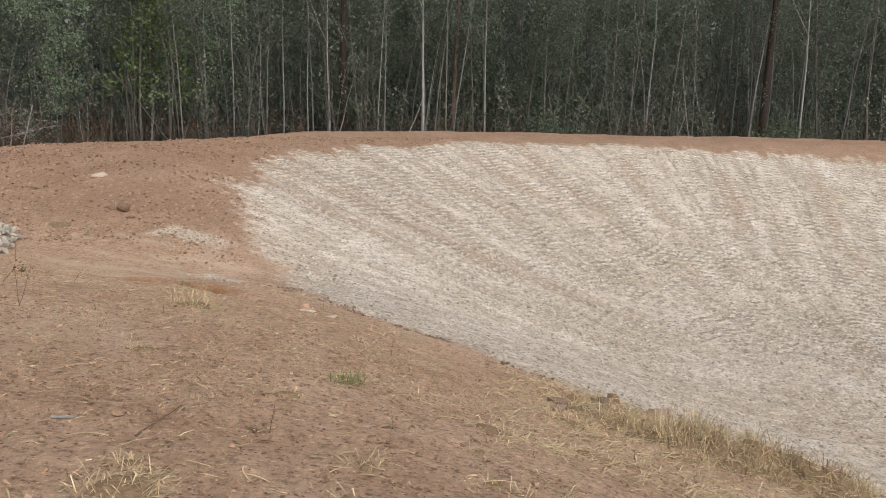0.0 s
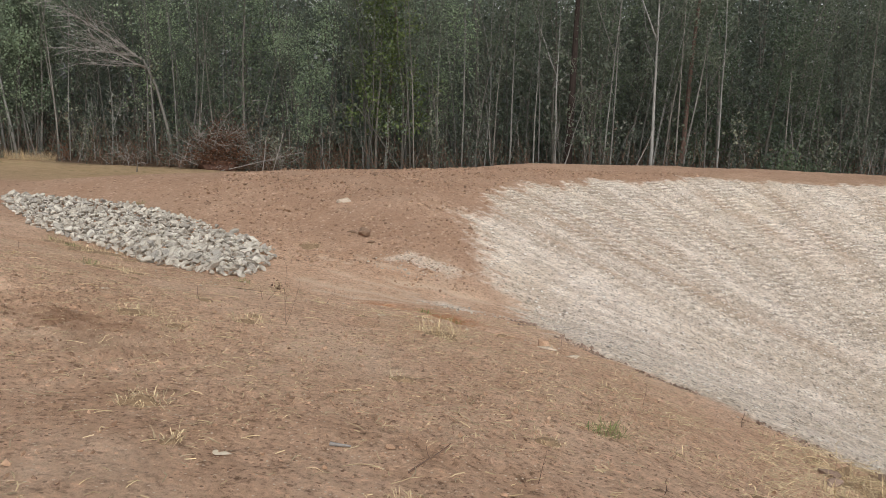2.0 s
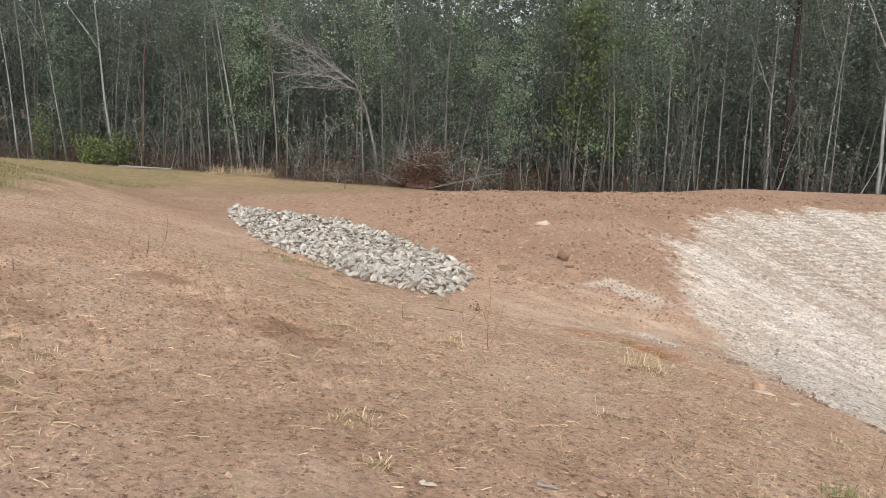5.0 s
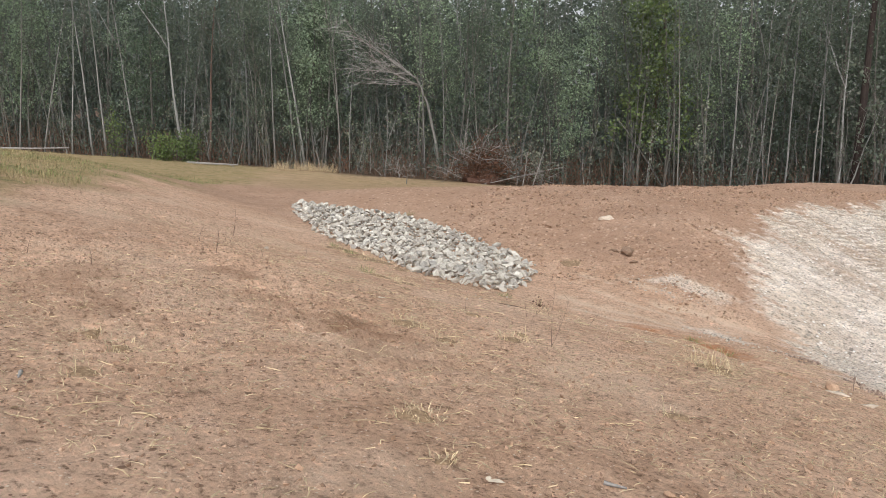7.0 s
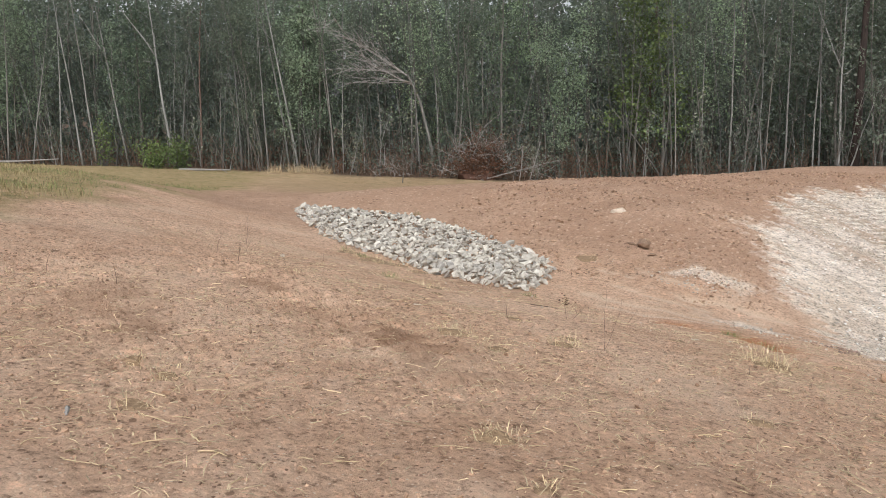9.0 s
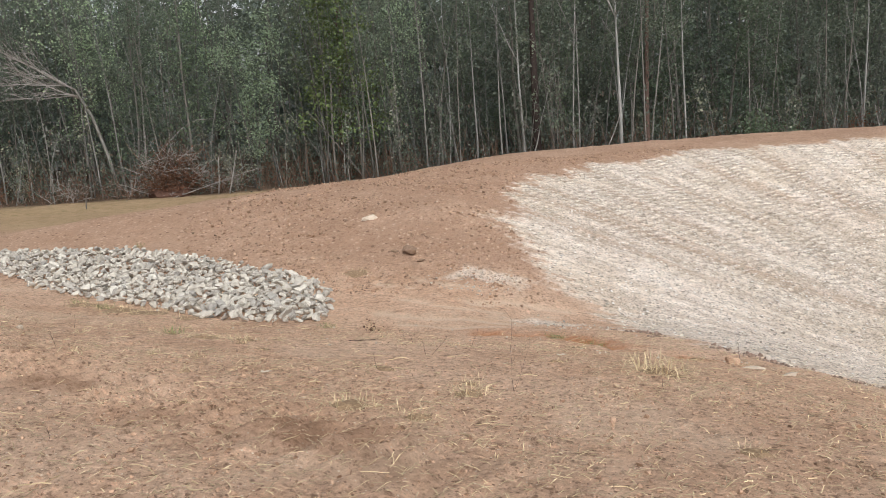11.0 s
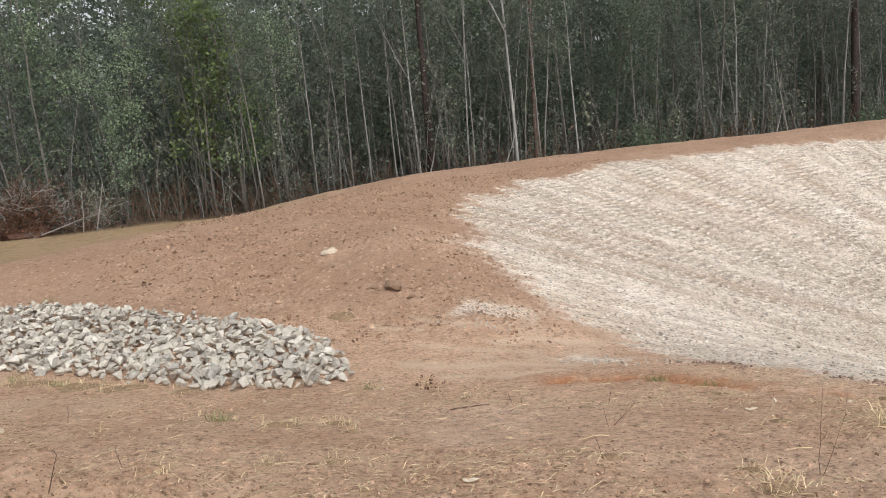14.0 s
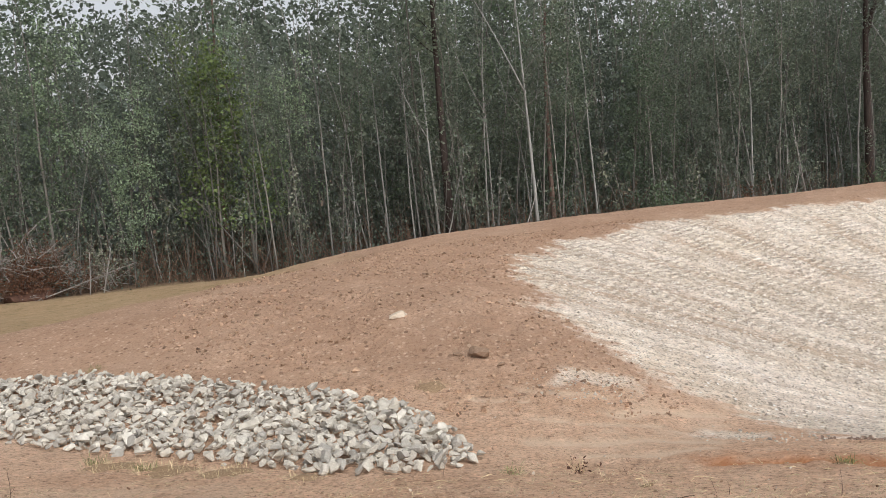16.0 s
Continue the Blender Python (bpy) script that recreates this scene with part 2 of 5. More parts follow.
BARK_GREY = plain("grey_bark", (0.10, 0.095, 0.088), (0.22, 0.21, 0.195), 3.0, 0.9, 0.01, per_object=0.4, stretch=(3, 3, 0.5))
BARK_DARK = plain("ironbark", (0.022, 0.016, 0.014), (0.06, 0.045, 0.038), 5.0, 0.95, 0.03, stretch=(4, 4, 0.6))
BARK_RED = plain("red_bark", (0.10, 0.066, 0.052), (0.19, 0.13, 0.105), 4.0, 0.9, 0.02, stretch=(3, 3, 0.5))
DEADWOOD = plain("weathered_wood", (0.2, 0.185, 0.168), (0.38, 0.355, 0.33), 5.0, 0.9, 0.01, stretch=(3, 3, 0.6))
BROWN_TWIG = plain("brown_twigs", (0.09, 0.055, 0.038), (0.2, 0.13, 0.095), 6.0, 0.9, 0.0, per_object=0.3)
STRAW = plain("dry_straw", (0.42, 0.32, 0.19), (0.78, 0.64, 0.43), 9.0, 0.8, 0.0, per_island=0.35)
BROWN_STRAW = plain("brown_straw", (0.26, 0.185, 0.11), (0.50, 0.385, 0.24), 9.0, 0.85, 0.0, per_island=0.4)
PALE_STRAW = plain("pale_leaf", (0.55, 0.45, 0.33), (0.72, 0.63, 0.5), 20.0, 0.8, 0.0)
RED_SOIL = plain("red_soil", (0.075, 0.04, 0.029), (0.15, 0.08, 0.056), 5.0, 0.95, 0.05)
THATCH = plain("matted_roots", (0.17, 0.105, 0.06), (0.38, 0.265, 0.16), 40.0, 0.95, 0.02)
VERGE_GRASS = plain("dull_dry_grass", (0.20, 0.165, 0.085), (0.40, 0.33, 0.18), 9.0, 0.8, 0.0, per_island=0.35)
# Paler leaf colour that paints in the haze of distance.
HAZED_LEAF = leaf_material("hazed_distant_leaves", (0.24, 0.29, 0.25), (0.32, 0.375, 0.325), 0.15, 0.4)
GREEN_GRASS = plain("green_grass", (0.13, 0.155, 0.055), (0.29, 0.29, 0.13), 9.0, 0.7, 0.0, per_island=0.4)
LEAF_OLIVE = leaf_material("olive_leaves", (0.125, 0.15, 0.118), (0.19, 0.222, 0.172), 0.2, 0.4)
LEAF_GREEN = leaf_material("green_leaves", (0.105, 0.142, 0.096), (0.165, 0.212, 0.14), 0.2, 0.4)
LEAF_LIGHT = leaf_material("light_green_leaves", (0.12, 0.17, 0.065), (0.26, 0.33, 0.13))
LEAF_PALE = leaf_material("grey_green_leaves", (0.14, 0.15, 0.11), (0.32, 0.33, 0.27))
LEAF_RUST = leaf_material("rusty_leaves", (0.09, 0.048, 0.034), (0.22, 0.115, 0.075))
# Leaf green lifted well above the others to stand in for western haze.
LEAF_WEST_HAZE = leaf_material("haze_lightened_leaves", (0.225, 0.295, 0.205), (0.36, 0.45, 0.30), 0.2, 0.4)


# ---- the lie of the land ----
def smax(a, b, k):
    return 0.5 * (a + b + np.sqrt((a - b) ** 2 + k * k))


def smin(a, b, k):
    return 0.5 * (a + b - np.sqrt((a - b) ** 2 + k * k))


LATTICE = np.random.RandomState(7).rand(512, 512)


def value_noise(x, y):
    xi, yi = np.floor(x).astype(int), np.floor(y).astype(int)
    fx, fy = x - xi, y - yi
    fx, fy = fx * fx * (3 - 2 * fx), fy * fy * (3 - 2 * fy)
    a, b = LATTICE[xi % 512, yi % 512], LATTICE[(xi + 1) % 512, yi % 512]
    c, d = LATTICE[xi % 512, (yi + 1) % 512], LATTICE[(xi + 1) % 512, (yi + 1) % 512]
    return (a + (b - a) * fx) * (1 - fy) + (c + (d - c) * fx) * fy


def fbm(x, y, octaves=4, gain=0.5):
    total, amp, norm = 0.0, 1.0, 0.0
    for k in range(octaves):
        total = total + amp * value_noise(x * 2**k + 17.3 * k, y * 2**k - 9.1 * k)
        norm += amp
        amp *= gain
    return total / norm - 0.5


def step(a, b, v):
    u = np.clip((v - a) / (b - a), 0.0, 1.0)
    return u * u * (3 - 2 * u)


def forms(x, y):
    """Near bank, low field with the spillway, dam and pond, blended into one surface; also the pond's own surface."""
    yc = np.clip(y, -4, 45)
    near = 0.1056 - 0.0683 * smax(x, -15.5, 2.0) - 0.1013 * yc + 0.0007 * yc**2
    near = np.where(y < -4, 0.522 - 0.0683 * np.clip(x, -40, 30) * np.exp(np.clip(y + 4, -40, 0) / 15), near)
    foot = 1.5528 - 0.0556 * np.clip(x, -40, 30) - 0.2773 * y + 0.11 * np.clip(-x - 10.5, 0, 12)
    brink = 0.817 - 0.3405 * x - 0.2416 * y
    near = np.where(y > -4, smin(smin(near, brink, 0.3), foot, 0.3), near)
    low = -1.58 - 0.006 * np.clip(x, -60, 30) - 0.005 * np.clip(y, -10, 60) + 0.05 - 0.0543 * np.clip(y - 18, 0, 20)
    dam = smin(-0.4965 + 0.006 * x, 6.369 + 0.206 * np.clip(x, -40, 10) - 0.1618 * np.clip(y, -10, 34), 0.6)
    dam = smin(dam, -5.856 + 0.2992 * y + 0.0779 * x, 0.3)
    back = -0.3 - 0.3 * (y - 38.5 - 0.16 * x)
    dam = smin(dam, back, 0.4)
    base = smax(smax(near, low, 0.35), dam, 0.35)
    far = -10.594 - 0.055 * x + 0.311 * y
    west = -4.82 - 0.317 * x + 0.10 * y
    east = -9.5 + 0.27 * x
    pond = smax(smax(smax(smax(far, west, 0.9), east, 0.9), -4.33, 0.8), near + 0.2, 0.4)
    return base, pond


def bed_coords(x, y):
    """Along (0 at the rounded eastern end) and across the bed of stones."""
    u = -(x + 7.2) * 0.83 + (y - 12.85) * 0.557
    v = (x + 7.2) * 0.557 + (y - 12.85) * 0.83
    return u, v


def bed_mask(x, y):
    u, v = bed_coords(x, y)
    north = np.interp(u, [-0.2, 0.3, 1.8, 3.6, 5.7, 8.6, 10.6, 12.0], [0.0, 0.5, 1.6, 1.75, 1.65, 1.35, 0.1, -0.9])
    south = np.interp(u, [-0.3, -0.14, 0.63, 1.6, 3.3, 5.0, 8.4, 11.6, 12.2], [-0.2, -0.93, -1.57, -1.52, -1.4, -1.75, -1.7, -1.2, -0.9])
    inside = np.minimum(np.minimum(north - v, v - south), np.minimum(u + 0.4, 12.2 - u))
    return inside + 0.22 * fbm(x * 1.3, y * 1.3, 2)


def fan_coords(x, y):
    """Angle and distance about the low point from which the machine worked up the pond's sides."""
    return np.arctan2(10.5 - x, y - 13.5), np.hypot(x - 10.5, y - 13.5)


def lane_coord(x, y):
    """Counts the crawler lanes round the fan; whole numbers lie between two lanes."""
    ang, rad = fan_coords(x, y)
    return ang * 42 + 3.2 * fbm(rad * 0.2, ang * 4, 2)


def line_distance(x, y, points):
    """Distance in plan to a line through the given points."""
    best = np.full(np.shape(x), 1e9)
    for (x0, y0), (x1, y1) in zip(points[:-1], points[1:]):
        dx, dy = x1 - x0, y1 - y0
        t = np.clip(((x - x0) * dx + (y - y0) * dy) / (dx * dx + dy * dy), 0, 1)
        best = np.minimum(best, np.hypot(x - x0 - t * dx, y - y0 - t * dy))
    return best


def lining_mask(x, y):
    """1 where crushed limestone lines the pond."""
    ang, rad = fan_coords(x, y)
    wob = 2.0 * fbm(ang * 16, rad * 0.35, 3) + 2.4 * fbm(ang * 52, rad * 0.4, 3, 0.6) + 1.0 * fbm(x * 3.1, y * 3.1, 4, 0.7) + 1.7 * fbm(x * 7.0, y * 5.0, 2, 0.7)
    rim = np.interp(y, [5.0, 6.5, 8.0, 9.2, 10.2, 11.0, 14.1, 15.6, 17.3, 19.6, 22, 24.9, 28.9, 31.4], [5.3, 4.0, 2.5, 0.8, -0.5, -1.6, -2.9, -2.8, -4.2, -5.0, -5.1, -4.8, -3.3, 0.2])
    edge_far = 32.0 + 0.175 * np.minimum(x, 9.0) - y + 0.55 * wob
    edge_west = (x - rim) + wob * np.interp(y, [6, 12, 17, 24], [0.15, 0.25, 0.6, 0.6])
    return step(-0.3, 0.45, np.minimum(edge_far, edge_west))


def furrows(x, y):
    """Ruts between the crawler lanes and the crumbled lining: height, ruts, and masks for painted shade in hollows and
    light on lumps.
    """
    rad = fan_coords(x, y)[1]
    lane = lane_coord(x, y)
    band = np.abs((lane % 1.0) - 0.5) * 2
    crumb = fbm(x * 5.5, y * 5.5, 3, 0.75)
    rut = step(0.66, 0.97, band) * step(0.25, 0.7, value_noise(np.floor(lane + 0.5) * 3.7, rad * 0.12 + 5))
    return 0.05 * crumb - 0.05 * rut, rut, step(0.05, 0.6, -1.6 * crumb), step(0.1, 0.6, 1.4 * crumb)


def streaks(x, y):
    """Long brown smears where a machine dragged soil down the lining."""
    out = np.zeros_like(x)
    grain = fbm(x * 2.5, y * 2.5, 3)
    for x0, y0, x1, y1, w in ((-5.0, 23.6, 3.7, 19.4, 0.42), (-4.2, 24.6, 1.7, 20.9, 0.2), (-2.8, 26.2, 0.6, 23.2, 0.28), (0.7, 30.2, 4.3, 26.0, 0.3), (2.9, 31.7, 5.4, 25.4, 0.26), (6.6, 32.0, 7.4, 25.0, 0.22), (10.4, 31.6, 9.8, 25.8, 0.22), (14.4, 32.4, 12.1, 24.0, 0.26), (-4.6, 21.4, 0.4, 19.0, 0.2), (-1.2, 28.6, 2.2, 25.2, 0.2)):
        dx, dy = x1 - x0, y1 - y0
        n2 = dx * dx + dy * dy
        t = ((x - x0) * dx + (y - y0) * dy) / n2
        d = ((x - x0) * dy - (y - y0) * dx) / math.sqrt(n2)
        out = np.maximum(out, np.exp(-(((d + 0.3 * grain) / w) ** 2)) * step(-0.05, 0.06, t) * (1 - step(0.7, 1.1, t)) * np.clip(0.75 + 1.2 * grain, 0, 1))
    return out


def near_tracks(x, y):
    """Crawler ripples on the bank, two lanes running past the camera."""
    q = (x + 5.2) * 0.45 + (y - 5.6) * 0.89
    along = -(x + 5.2) * 0.89 + (y - 5.6) * 0.45
    lane = np.exp(-((q - 0.1) / 0.55) ** 2) + 0.7 * np.exp(-((q + 1.75) / 0.5) ** 2)
    fade = step(-2.5, -0.5, along) * (1 - 0.5 * step(3.5, 7, along))
    wave = np.sin(along * 2 * np.pi / 0.26 + 5 * fbm(x * 1.5, y * 1.5, 2)) + 1.6 * fbm(x * 4, y * 4, 2)
    return lane * fade, 0.042 * lane * fade * wave


SCARP = ((-7.0, 11.75), (-6.4, 11.65), (-5.8, 11.6), (-5.1, 11.65), (-4.5, 11.1), (-3.9, 10.7), (-3.3, 10.45), (-2.6, 10.0), (-1.7, 9.4))
SEAM = ((-4.5, 12.05), (-4.1, 11.9), (-3.6, 11.7), (-3.15, 11.15), (-2.75, 10.5), (-2.3, 10.1), (-1.8, 9.75))
BERM = ((1.2, 8.15), (1.8, 7.9), (2.5, 7.55), (3.2, 7.05), (3.8, 6.55), (4.5, 5.9), (5.2, 5.2))


def scarp(x, y):
    """A crumbling little ledge washed out along the bank: the drop below it, and the broken face."""
    line = np.interp(x, [p[0] for p in SCARP], [p[1] for p in SCARP])
    off = y - line - 0.35 * fbm(x * 1.8, y * 1.8, 3)
    near = step(-7.2, -6.2, x) * (1 - step(-2.4, -1.6, x)) * step(-0.25, 0.1, fbm(x * 1.3 + 8, y * 0.3, 2))
    return near * step(-0.05, 0.05, off) * np.exp(-np.clip(off, 0, 5) / 0.7), near * np.exp(-((off / 0.07) ** 2))


def gully(x, y):
    """A washed-out notch along the clay seam: 1 in its bottom."""
    d = line_distance(x, y, SEAM) + 0.22 * fbm(x * 2.5, y * 2.5, 3)
    return np.exp(-((d / 0.13) ** 2))


def berm(x, y):
    """Scraped-up soil and grass along the pond's brink."""
    d = line_distance(x, y, BERM)
    return np.exp(-((d / 0.38) ** 2)) * np.clip(0.75 + 1.6 * fbm(x * 1.7, y * 1.7, 3), 0.1, 1.5)


def wheel_arcs(x, y):
    """Curved tyre marks at the foot of the dam."""
    wob = 0.12 * fbm(x * 2.2, y * 2.2, 3)
    out = np.zeros(np.shape(x))
    for width, points in ((0.07, ((-6.35, 15.8), (-6.05, 15.45), (-5.6, 15.25), (-4.95, 15.25))), (0.06, ((-7.0, 15.45), (-6.65, 15.15), (-6.2, 15.0))),
                          (0.16, ((-5.1, 14.45), (-4.6, 14.75), (-4.1, 14.85), (-3.5, 15.0))), (0.14, ((-6.4, 13.3), (-5.6, 13.15), (-4.8, 13.35), (-4.2, 13.1))),
                          (0.1, ((-5.9, 12.7), (-5.2, 12.6), (-4.4, 12.75))), (0.09, ((-6.2, 14.2), (-5.4, 13.95), (-4.6, 14.1)))):
        out = np.maximum(out, np.exp(-(((line_distance(x, y, points) + wob) / width) ** 2)))
    return out


def ground_z(x, y):
    x, y = np.asarray(x, float), np.asarray(y, float)
    base, pond = forms(x, y)
    z = smin(base, pond, 0.25)
    seen = np.exp(-np.clip(np.hypot(x, y - 15) - 45, 0, 200) / 20)
    z = z + seen * (0.16 * fbm(x * 0.3, y * 0.3, 3) + 0.05 * fbm(x * 1.6, y * 1.6, 3) + 0.04 * fbm(x * 5, y * 5, 4, 0.65))
    lined = lining_mask(x, y)
    z = z + lined * furrows(x, y)[0]
    lane, ripple = near_tracks(x, y)
    z = z + ripple
    z = z + 0.02 * step(0.0, 1.0, bed_mask(x, y))
    if np.any((x > -7.8) & (x < 6.5) & (y > 4.5) & (y < 16.5)):
        z = z - 0.07 * gully(x, y) - 0.02 * wheel_arcs(x, y) - 0.09 * scarp(x, y)[0]
        z = z + 0.13 * berm(x, y) * (1 + 0.8 * fbm(x * 5, y * 5, 2))
    shoulder = step(15.5, 18, y) * (1 - lined) * step(-14, -10, x) * (1 - step(32, 36, y))
    z = z + shoulder * (0.14 * fbm(x * 4, y * 4, 4, 0.75) + 0.016 * np.sin((y * 0.8 + x * 0.5) * 2 * np.pi / 0.32) * step(0.0, 0.15, fbm(x * 0.6 + 70, y * 0.6, 2)))
    rough = step(0.0, 0.2, fbm(x * 0.9 + 11, y * 0.9, 3)) * (1 - lined)
    z = z + rough * 0.07 * fbm(x * 4.2, y * 4.2, 3, 0.65)
    return z


def spaced(stops):
    """Grid lines from rows of start, end and step."""
    out = [stops[0][0]]
    for a, b, s in stops:
        k = max(1, round((b - a) / s))
        out += [a + (b - a) * (i + 1) / k for i in range(k)]
    return np.array(out)


def build_ground():
    gx = spaced([(-900, -140, 95), (-140, -60, 5), (-60, -22, 0.6), (-22, -9, 0.14), (-9, 4, 0.06), (4, 14, 0.1), (14, 26, 0.14), (26, 60, 0.7), (60, 140, 5), (140, 900, 95)])
    gy = spaced([(-900, -60, 105), (-60, -6, 3), (-6, 1.5, 0.4), (1.5, 8.5, 0.055), (8.5, 34, 0.1), (34, 44, 0.2), (44, 90, 0.8), (90, 180, 6), (180, 1400, 120)])
    X, Y = np.meshgrid(gx, gy, indexing="ij")
    Z = ground_z(X, Y)
    nx, ny = X.shape
    verts = np.stack([X, Y, Z], -1).reshape(-1, 3)
    idx = np.arange(nx * ny).reshape(nx, ny)
    quads = np.stack([idx[:-1, :-1], idx[1:, :-1], idx[1:, 1:], idx[:-1, 1:]], -1).reshape(-1, 4)
    me = bpy.data.meshes.new("ground")
    me.vertices.add(len(verts))
    me.vertices.foreach_set("co", verts.ravel())
    me.loops.add(quads.size)
    me.loops.foreach_set("vertex_index", quads.ravel())
    me.polygons.add(len(quads))
    me.polygons.foreach_set("loop_start", np.arange(0, quads.size, 4))
    me.polygons.foreach_set("use_smooth", np.ones(len(quads), bool))
    me.update(calc_edges=True)
    x, y = verts[:, 0], verts[:, 1]
    lined = lining_mask(x, y)
    n1 = fbm(x * 0.7 + 3, y * 0.7, 4)
    lane, _ = near_tracks(x, y)
    crumble = fbm(x * 3, y * 3, 3)
    clay = np.exp(-(((line_distance(x, y, SEAM) + 0.35 * crumble + 0.5 * fbm(x * 6, y * 9, 2)) / 0.32) ** 2))
    patch = np.maximum(np.exp(-(((x + 3.8) / 0.62) ** 2 + ((y - 13.6) / 0.42) ** 2)), np.exp(-(((x + 5.0) / 0.75) ** 2 + ((y - 16.0) / 0.5) ** 2)))
    lined = np.maximum(lined, 0.8 * step(0.35, 0.8, patch + 1.2 * crumble) * step(0.1, 0.4, patch))
    pale = 0.5 * np.exp(-(((y - 13.7 - 0.35 * np.sin(x * 1.3)) / 0.8) ** 2)) * step(-6.8, -5.6, x) * (1 - step(-3.4, -2.6, x)) * step(-0.15, 0.15, crumble + n1)
    face = scarp(x, y)[1]
    clay = np.maximum(0.75 * clay, gully(x, y))
    pale = np.maximum(pale, 0.8 * wheel_arcs(x, y))
    pale = np.maximum(pale, 0.3 * step(0.12, 0.3, n1) * (1 - 0.8 * step(15, 18, y)))
    sward = step(-0.6, 0.9, verge_depth(x, y) + 3.0 * n1)
    sward = np.maximum(sward, 0.7 * step(9.5, 4.5, treeline(x) - y) * step(-24, -28, x))
    sward = sward * (1 - step(-0.5, 0.3, bed_mask(x, y)))
    damp_and_shade = 0.7 * lane * step(0.0, 0.22, fbm(x * 1.1 + 30, y * 1.1, 3) + 0.08 * np.exp(-(((x + 4.9) / 1.0) ** 2 + ((y - 5.7) / 0.7) ** 2)))
    sandy = step(0.0, 0.35, n1 + 0.3 * np.exp(-(((x - 9) / 4) ** 2 + ((y - 14) / 4) ** 2)) - 0.12)
    fresh = step(14.5, 18, y) * step(-38, -24, x) * (1 - lined) * (1.0 + 1.0 * fbm(x * 1.1 + 60, y * 1.1, 4, 0.6))
    # The shade under the scarp's ledge is painted with the same dark colour.
    damp_and_shade = np.maximum(damp_and_shade, 0.65 * face)
    fresh = np.maximum(fresh, 0.75 * berm(x, y))
    streak = streaks(x, y)
    sward = np.maximum(sward, 0.6 * step(23, 31, y + 3 * n1) * step(-9, -15, x + 6 * n1))
    forest = step(-1.0, 1.5, y - treeline(x) + 1.5 * n1)
    _, rut, hollow_shade, lump_light = furrows(x, y)
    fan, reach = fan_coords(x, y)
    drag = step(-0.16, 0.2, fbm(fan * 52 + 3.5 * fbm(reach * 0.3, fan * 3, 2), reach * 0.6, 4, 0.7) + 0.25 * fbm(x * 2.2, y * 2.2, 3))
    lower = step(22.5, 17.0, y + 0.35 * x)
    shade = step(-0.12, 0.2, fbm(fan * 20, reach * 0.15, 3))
    for name, data in (("lining", lined), ("clay", 0.95 * clay * step(-0.35, -0.02, n1 + 0.7 * fbm(x * 3.3, y * 3.3, 3))), ("pale", pale), ("sward", 0.85 * sward), ("damp_and_shade", damp_and_shade), ("sandy", 0.7 * sandy), ("forest", forest), ("rut", 0.7 * rut), ("hollow_shade", (0.9 - 0.5 * lower) * hollow_shade), ("swath", shade * (1 - 0.7 * lower)), ("drag", drag), ("lump_light", 0.6 * lump_light), ("fresh", fresh), ("streak", 0.85 * streak), ("tread", 1 - 0.75 * lower)):
        at = me.attributes.new(name, "FLOAT", "POINT")
        at.data.foreach_set("value", np.clip(data, 0, 1).astype(np.float32))
    for name, data in (("lane", lane_coord(x, y)), ("reach", reach)):
        at = me.attributes.new(name, "FLOAT", "POINT")
        at.data.foreach_set("value", data.astype(np.float32))
    me.materials.append(GROUND)
    ob = new("ground", me)
    tagged(ob, "bare brown earth with a limestone-lined pond and grassy verge", "ground", kind="structure")
    return ob


def verge_depth(x, y):
    """How far a spot lies inside the grassy verge."""
    return 0.8 * (-13.8 - 0.77 * (y - 8) - x)


def treeline(x):
    x = np.asarray(x, float)
    return np.interp(x, [-110, -62, -54, -50, -46, -42, -34, -27, -20, -14, -8, 0, 10, 25, 60], [6, 28, 33.5, 37.3, 39.2, 40, 41, 42.8, 44.5, 44.5, 43, 42.8, 45.5, 48, 52])


# ---- mesh helpers ----
def mesh_of(name, verts, faces, mat, smooth=False):
    me = bpy.data.meshes.new(name)
    me.from_pydata([tuple(v) for v in verts], [], [tuple(f) for f in faces])
    me.polygons.foreach_set("use_smooth", np.full(len(me.polygons), smooth))
    me.materials.append(mat)
    me.update()
    return me


def thing(name, label, category, place, group="", kind=""):
    e = new(name)
    e.matrix_world = place if isinstance(place, Matrix) else Matrix.Translation(place)
    e.empty_display_size = 0.2
    return tagged(e, label, category, group, kind)


def part(name, me, parent, label="", m=None, kind=""):
    ob = new(name, me)
    ob.parent = parent
    if m is not None:
        ob.matrix_basis = m
    return tagged(ob, label, kind=kind)


